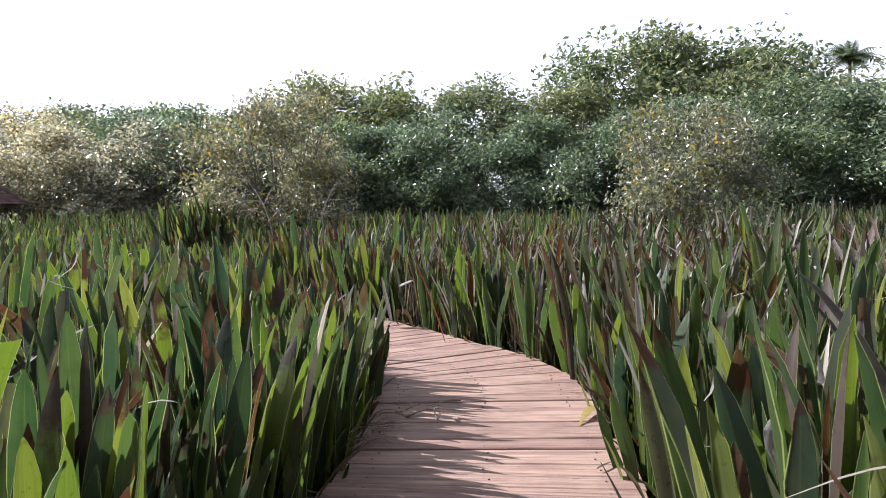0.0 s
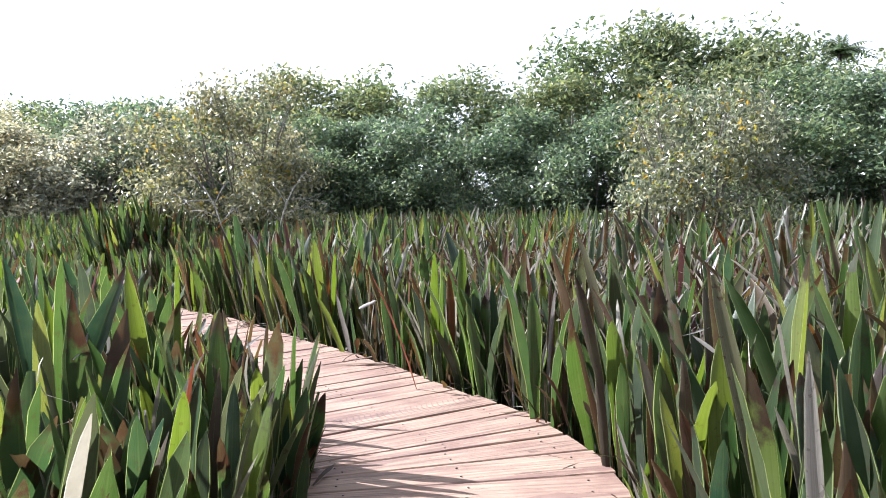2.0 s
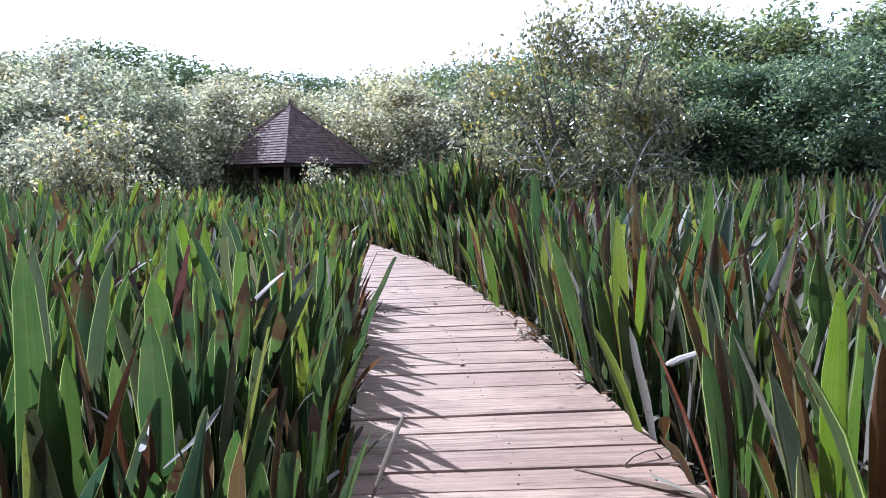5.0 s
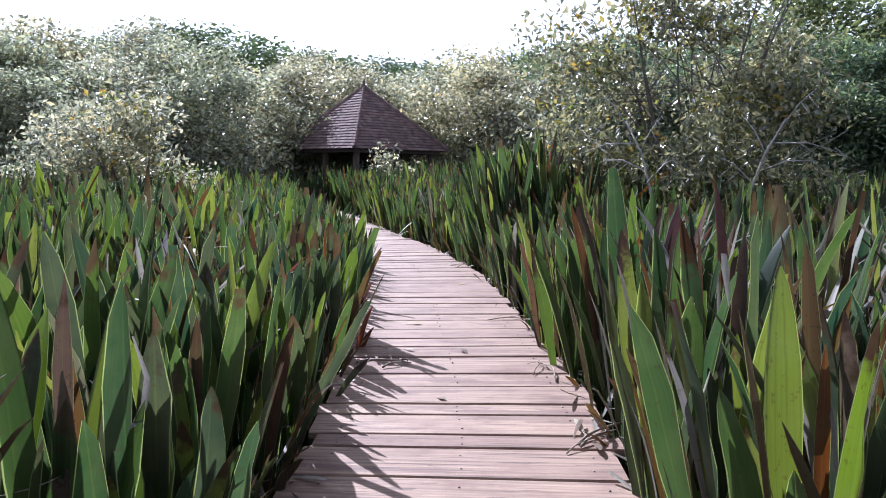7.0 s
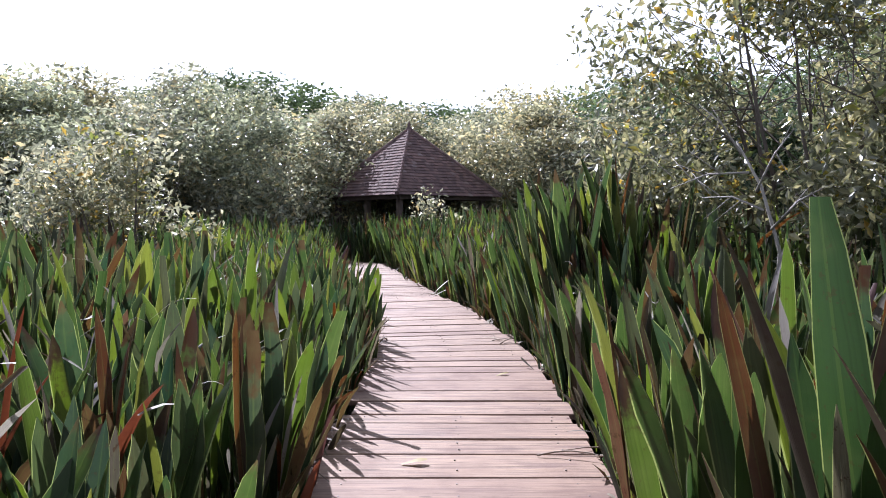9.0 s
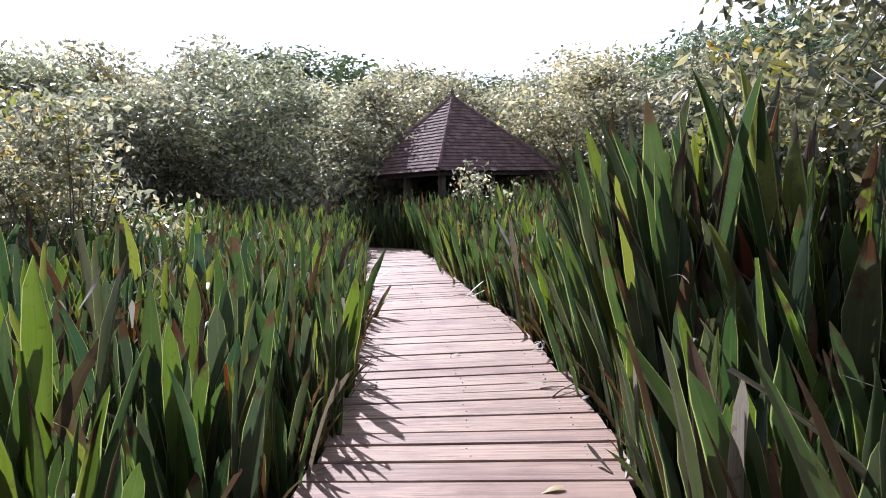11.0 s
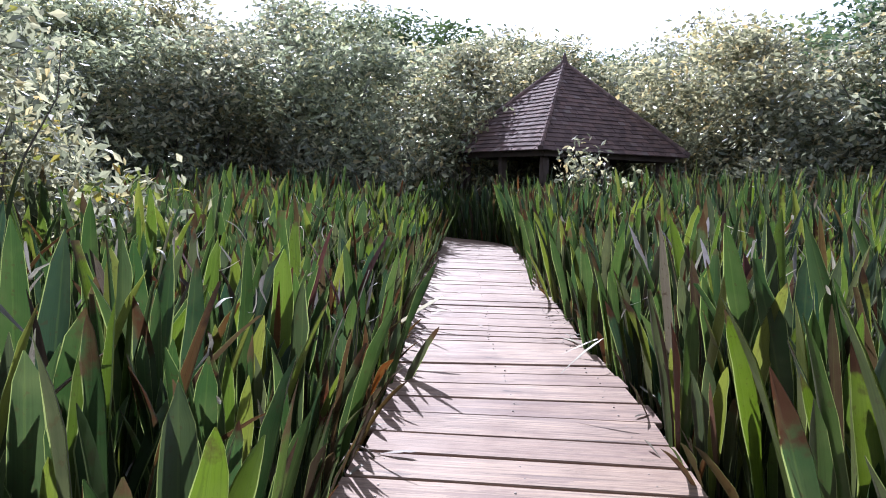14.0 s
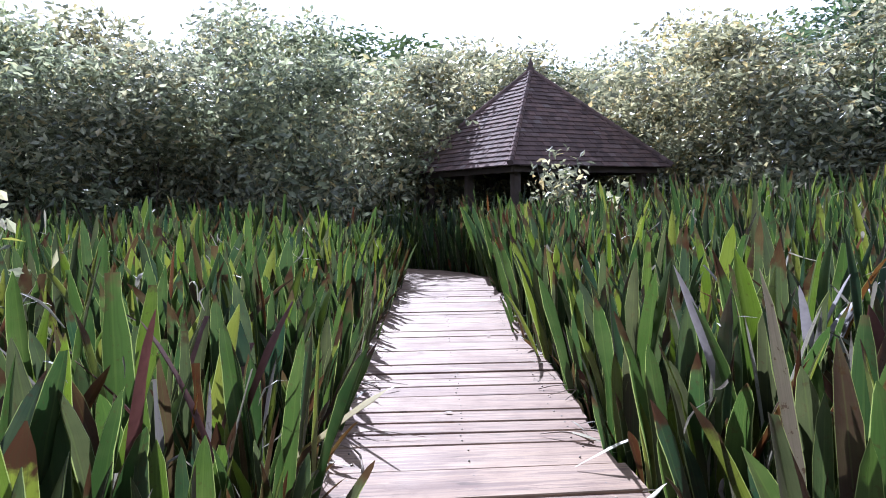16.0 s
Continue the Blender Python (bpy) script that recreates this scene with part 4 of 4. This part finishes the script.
# ---- litter on and beside the boardwalk ----
lrng = np.random.default_rng(4)
count = 620
at_i = lrng.integers(20, len(EDGE) - 20, count)
aside = np.where(lrng.uniform(0, 1, count) < 0.5, lrng.normal(-0.05, 0.07, count), WIDTH + lrng.normal(0.05, 0.07, count))
foot = EDGE[at_i] + LEFTWARD[at_i] * aside[:, None]
foot = np.concatenate([foot, np.where((aside > 0.02) & (aside < WIDTH - 0.02), 0.008, lrng.uniform(-0.12, 0.06, count))[:, None]], 1)
v, f, uv = blades(foot, lrng.uniform(0.07, 0.3, count), lrng.uniform(0.01, 0.045, count), lrng.uniform(0, 6.28, count), lrng.uniform(1.25, 1.56, count), lrng.normal(0, 0.25, count), lrng.normal(0, 0.6, count), 5)
half = lrng.uniform(0, 1, count) < 0.6
for mat, chosen, nm, lab in ((BROWN, half, "dead_leaves", "brown dead leaves heaped along the boardwalk edges"), (PALE, ~half, "dry_leaves", "pale dry leaves scattered along the boardwalk edges")):
    rows_of = np.nonzero(chosen)[0]
    vs = v.reshape(count, -1, 3)[rows_of].reshape(-1, 3)
    us = uv.reshape(count, -1, 2)[rows_of].reshape(-1, 2)
    per_leaf = len(v) // count
    fs = (f.reshape(count, -1, 4) - (np.arange(count) * per_leaf)[:, None, None])[rows_of] + (np.arange(len(rows_of)) * per_leaf)[:, None, None]
    tagged(new(nm, mesh_from(nm, vs, fs.reshape(-1, 4), mat, us, True)), lab, "dead leaves", kind="stuff")


# short withered leaves that hang out over the edges of the planks
frng = np.random.default_rng(31)
for aside_of, sign, count, nm, lab in ((WIDTH, -1.0, 330, "withered_fringe", "short brown leaves hanging out over the planks"), (0.0, 1.0, 190, "withered_fringe", "short brown leaves along the foot of the plants")):
    at_i = frng.integers(60, len(EDGE) - 40, count)
    foot = EDGE[at_i] + LEFTWARD[at_i] * (aside_of - sign * frng.uniform(0.03, 0.12, count))[:, None]
    foot = np.concatenate([foot, frng.uniform(-0.2, 0.02, count)[:, None]], 1)
    inward = np.arctan2(LEFTWARD[at_i, 1] * sign, LEFTWARD[at_i, 0] * sign) + frng.normal(0, 0.7, count)
    v, f, uv = blades(foot, frng.uniform(0.2, 0.55, count), frng.uniform(0.02, 0.06, count), inward, frng.uniform(0.1, 0.5, count), frng.uniform(0.1, 0.7, count), frng.normal(0, 0.6, count), 6)
    tagged(new(nm, mesh_from(nm, v, f, BROWN, uv, True)), lab, "dead leaves", kind="stuff")


def make_leaf_litter(name, dark, light):
    k = Mat(name)
    a = k.noise(k.position(), 25, 4)
    k.set(Base_Color=k.mix(a, dark, light), Roughness=0.6)
    return k.leafy(k.mix(a, dark, light), 0.3)


YELLOW = make_leaf_litter("yellow_fallen_leaf", (0.16, 0.12, 0.03), (0.34, 0.27, 0.07))
DULL = make_leaf_litter("dry_fallen_leaf", (0.08, 0.05, 0.03), (0.2, 0.14, 0.09))
STRAW = make_leaf_litter("straw_leaf", (0.26, 0.23, 0.16), (0.46, 0.42, 0.31))


def lying_leaf(x, y, length, width, turn, material, label, z=0.004, tilt=0.0, bend=0.25):
    """A curled leaf that lies or leans, its stalk end at x, y, z."""
    v, f, uv = blades(np.zeros((1, 3)), np.array([length]), np.array([width]), np.zeros(1), np.array([math.pi / 2 - 0.25 - tilt]), np.array([bend]), np.zeros(1), 8, True)
    ob = new("fallen_leaf", mesh_from("fallen_leaf", v, f, material, uv, True))
    ob.matrix_world = Matrix.Translation((x, y, z)) @ Matrix.Rotation(turn, 4, "Z")
    return tagged(ob, label, "leaf")


def twig(x, y, length, turn, label="dry grey twig lying on the planks", r=0.007, z=0.009, lift=0.03):
    pts = [(length * (q - 0.5), 0.06 * length * math.sin(q * 5 + turn), lift * math.sin(q * 3.1)) for q in np.linspace(0, 1, 6)]
    v, f = tube(pts, [r, r * 0.95, r * 0.85, r * 0.7, r * 0.55, r * 0.3], 6)
    ob = new("twig", mesh_from("twig", v, f, TWIG, smooth=True))
    ob.matrix_world = Matrix.Translation((x, y, z)) @ Matrix.Rotation(turn, 4, "Z")
    return tagged(ob, label, "twig")


# broken leaf that leans in over the edge, and pale leaves across the other edge
lying_leaf(1.83, 21.15, 0.95, 0.085, radians(44), YELLOW, "broken yellow-brown leaf leaning out over the planks", 0.0, 0.3, 0.05)
lying_leaf(3.56, 20.75, 0.36, 0.03, radians(40), STRAW, "narrow bleached leaf sticking out beside the boardwalk", 0.22, 0.45, 0.2)
lying_leaf(3.3, 22.1, 0.34, 0.04, radians(25), STRAW, "pale dried leaf at the edge of the boardwalk", 0.02, 0.2, 0.1)
lying_leaf(4.72, 3.5, 0.34, 0.075, radians(30), YELLOW, "curled pale green leaf fallen on the planks")
lying_leaf(4.86, 16.1, 0.13, 0.05, 0.6, YELLOW, "small yellow leaf fallen on the planks")
lying_leaf(4.5, 13.75, 0.15, 0.06, 0.3, YELLOW, "small yellow-green leaf fallen on the planks")
lying_leaf(5.5, 8.0, 0.75, 0.06, radians(-38), DULL, "long dull green leaf lying flat across the planks", 0.004, -0.2, 0.12)
lying_leaf(4.5, 7.4, 0.55, 0.028, radians(62), DULL, "dry narrow leaf leaning on the boardwalk edge", 0.0, 0.55, 0.1)
lying_leaf(5.1, 12.72, 0.12, 0.05, 2.0, DULL, "small curled brown leaf on the planks")
for x, y, n in ((5.86, 10.9, 7), (5.75, 12.3, 3), (4.5, 12.5, 4), (5.7, 14.2, 5), (3.0, 23.6, 3), (3.35, 22.5, 3), (2.05, 21.9, 5), (1.55, 23.3, 4), (4.9, 17.9, 3), (4.42, 19.3, 3), (4.15, 4.4, 6), (5.9, 8.25, 2), (2.75, 19.6, 4), (3.4, 17.6, 3)):
    for _ in range(n):
        a = lrng.uniform(0, 6.28)
        if lrng.uniform() < 0.6:
            twig(x + lrng.normal(0, 0.09), y + lrng.normal(0, 0.16), lrng.uniform(0.18, 0.55), a, r=lrng.uniform(0.004, 0.008))
        else:
            lying_leaf(x + lrng.normal(0, 0.07), y + lrng.normal(0, 0.15), lrng.uniform(0.1, 0.26), lrng.uniform(0.02, 0.045), a, (DULL, STRAW)[lrng.integers(0, 2)], "shrivelled dry leaf at the edge of the planks")
for _ in range(26):
    q = lrng.uniform(0, 1)
    x, y = 3.38 + 0.36 * q + lrng.normal(0, 0.05), 3.95 + 0.42 * q + lrng.normal(0, 0.05)
    twig(x, y, lrng.uniform(0.14, 0.4), lrng.uniform(-0.6, 0.9), "dry pale root end spilling over the planks", r=lrng.uniform(0.003, 0.006), lift=lrng.uniform(0.02, 0.07))
for x, y, length, turn, r in ((4.5, 12.36, 0.4, 0.15, 0.013), (4.58, 12.3, 0.2, 0.9, 0.009), (4.66, 12.38, 0.16, -1.2, 0.008)):
    twig(x, y, length, turn, "dark broken branch lying on the planks", r=r, z=0.014, lift=0.02)
for x, y in ((1.44, 24.7), (1.85, 25.64), (5.15, 10.06), (2.3, 22.9), (4.95, 11.6), (3.9, 19.0)):
    lying_leaf(x, y, 0.07, 0.04, lrng.uniform(0, 6.28), DULL, "tiny dark leaf scrap on the planks")

v, f = tube([(-0.105, 0, 0.004), (-0.09, 0, 0), (-0.03, 0.004, 0.003), (0.04, 0.002, 0.0), (0.09, -0.004, 0.006), (0.112, -0.012, 0.012)], [0.012, 0.022, 0.025, 0.023, 0.018, 0.006], 7)
bm = bmesh.new()
for q in v:
    bm.verts.new((q.x, q.y, q.z * 0.55 + 0.002 * math.sin(q.x * 90)))
bm.verts.ensure_lookup_table()
for q in f:
    bm.faces.new([bm.verts[i] for i in q])
me = bpy.data.meshes.new("wood_chip")
bm.to_mesh(me)
bm.free()
me.materials.append(BLEACHED)
chip = new("broken_stick", me)
chip.matrix_world = pose(6.06, 8.05, 0.52, 10, -14, 12)
tagged(chip, "broken bleached piece of wood caught among the leaves", "stick")

# single leaves that stand out by their colour
RED = make_leaf_litter("red_leaf", (0.09, 0.022, 0.012), (0.2, 0.055, 0.02))
ASH = make_leaf_litter("ash_grey_leaf", (0.16, 0.14, 0.15), (0.34, 0.31, 0.31))
MAROON = make_leaf_litter("maroon_leaf", (0.05, 0.018, 0.018), (0.12, 0.05, 0.04))


def standing_leaf(x, y, top, width, turn, lean, bend, material, label, foot=MUD_Z):
    v, f, uv = blades(np.zeros((1, 3)), np.array([top - foot]), np.array([width]), np.zeros(1), np.array([lean]), np.array([bend]), np.array([0.2]), 9, True)
    ob = new("standing_leaf", mesh_from("standing_leaf", v, f, material, uv, True))
    ob.matrix_world = Matrix.Translation((x, y, foot)) @ Matrix.Rotation(radians(turn), 4, "Z")
    return tagged(ob, label, "leaf")


standing_leaf(2.74, 3.6, 1.06, 0.085, -53, 0.16, 0.12, STRAW, "broad bleached white leaf standing among green ones")
standing_leaf(3.25, 4.4, 0.95, 0.06, -53, 0.1, 0.1, RED, "bright red leaf standing among green ones")
standing_leaf(6.75, 6.2, 1.15, 0.06, 160, 0.1, 0.5, STRAW, "bleached curved leaf among withered ones")
standing_leaf(4.15, 12.85, 0.42, 0.08, -35, 0.2, 0.3, RED, "bright red leaf at the edge of the boardwalk")
standing_leaf(4.12, 13.0, 0.28, 0.08, -45, 0.35, 0.4, RED, "bright red leaf hanging over the planks")
standing_leaf(4.05, 13.4, 0.5, 0.07, -30, 0.15, 0.3, MAROON, "dark maroon leaf at the edge of the boardwalk")
for x, y, n, mat, lab in ((2.8, 13.0, 5, ASH, "ash-grey dried leaf drooping among the plants"), (3.15, 12.4, 3, RED, "rusty red leaf among the plants"), (6.7, 13.6, 4, MAROON, "dark maroon leaf among the plants"),
                          (1.5, 21.2, 5, MAROON, "dark maroon leaf among the plants"), (1.9, 20.6, 3, MAROON, "dark maroon leaf among the plants"), (4.5, 23.0, 6, ASH, "ash-grey dried leaf drooping among the plants"),
                          (4.35, 22.3, 4, ASH, "ash-grey dried leaf drooping among the plants"), (6.2, 4.5, 3, MAROON, "dark maroon leaf among the plants"), (6.1, 6.6, 1, RED, "rusty red leaf among the plants"), (3.4, 8.1, 4, MAROON, "dark maroon leaf among the plants"),
                          (9.2, 7.0, 6, ASH, "ash-grey dried leaf drooping among the plants"), (8.0, 5.6, 5, MAROON, "dark maroon leaf among the plants"), (10.5, 9.0, 6, ASH, "ash-grey dried leaf drooping among the plants")):
    for _ in range(n):
        standing_leaf(x + lrng.normal(0, 0.16), y + lrng.normal(0, 0.18), lrng.uniform(0.8, 1.2), lrng.uniform(0.04, 0.085), lrng.uniform(0, 360), lrng.uniform(0.05, 0.3), lrng.uniform(0.1, 0.9), mat, lab)
# large withered leaves that stand close to the boardwalk
standing_leaf(6.55, 11.0, 1.42, 0.075, 200, 0.06, 0.1, MAROON, "tall brown withered leaf at the edge of the boardwalk")
standing_leaf(6.55, 11.6, 1.3, 0.15, 170, 0.05, 0.5, ASH, "grey withered leaf folded over at its tip")
standing_leaf(6.3, 11.9, 1.3, 0.1, 60, 0.25, 0.2, MAROON, "dark maroon leaf leaning over green ones")
standing_leaf(5.95, 16.6, 1.25, 0.14, 190, 0.06, 0.1, RED, "rusty brown leaf at the foot of a tall clump")
standing_leaf(6.1, 16.9, 1.45, 0.09, 190, 0.03, 0.1, MAROON, "tall brown withered leaf in a clump")
standing_leaf(4.7, 21.9, 0.95, 0.15, 200, 0.05, 0.1, MAROON, "broad brown leaf standing among green ones")
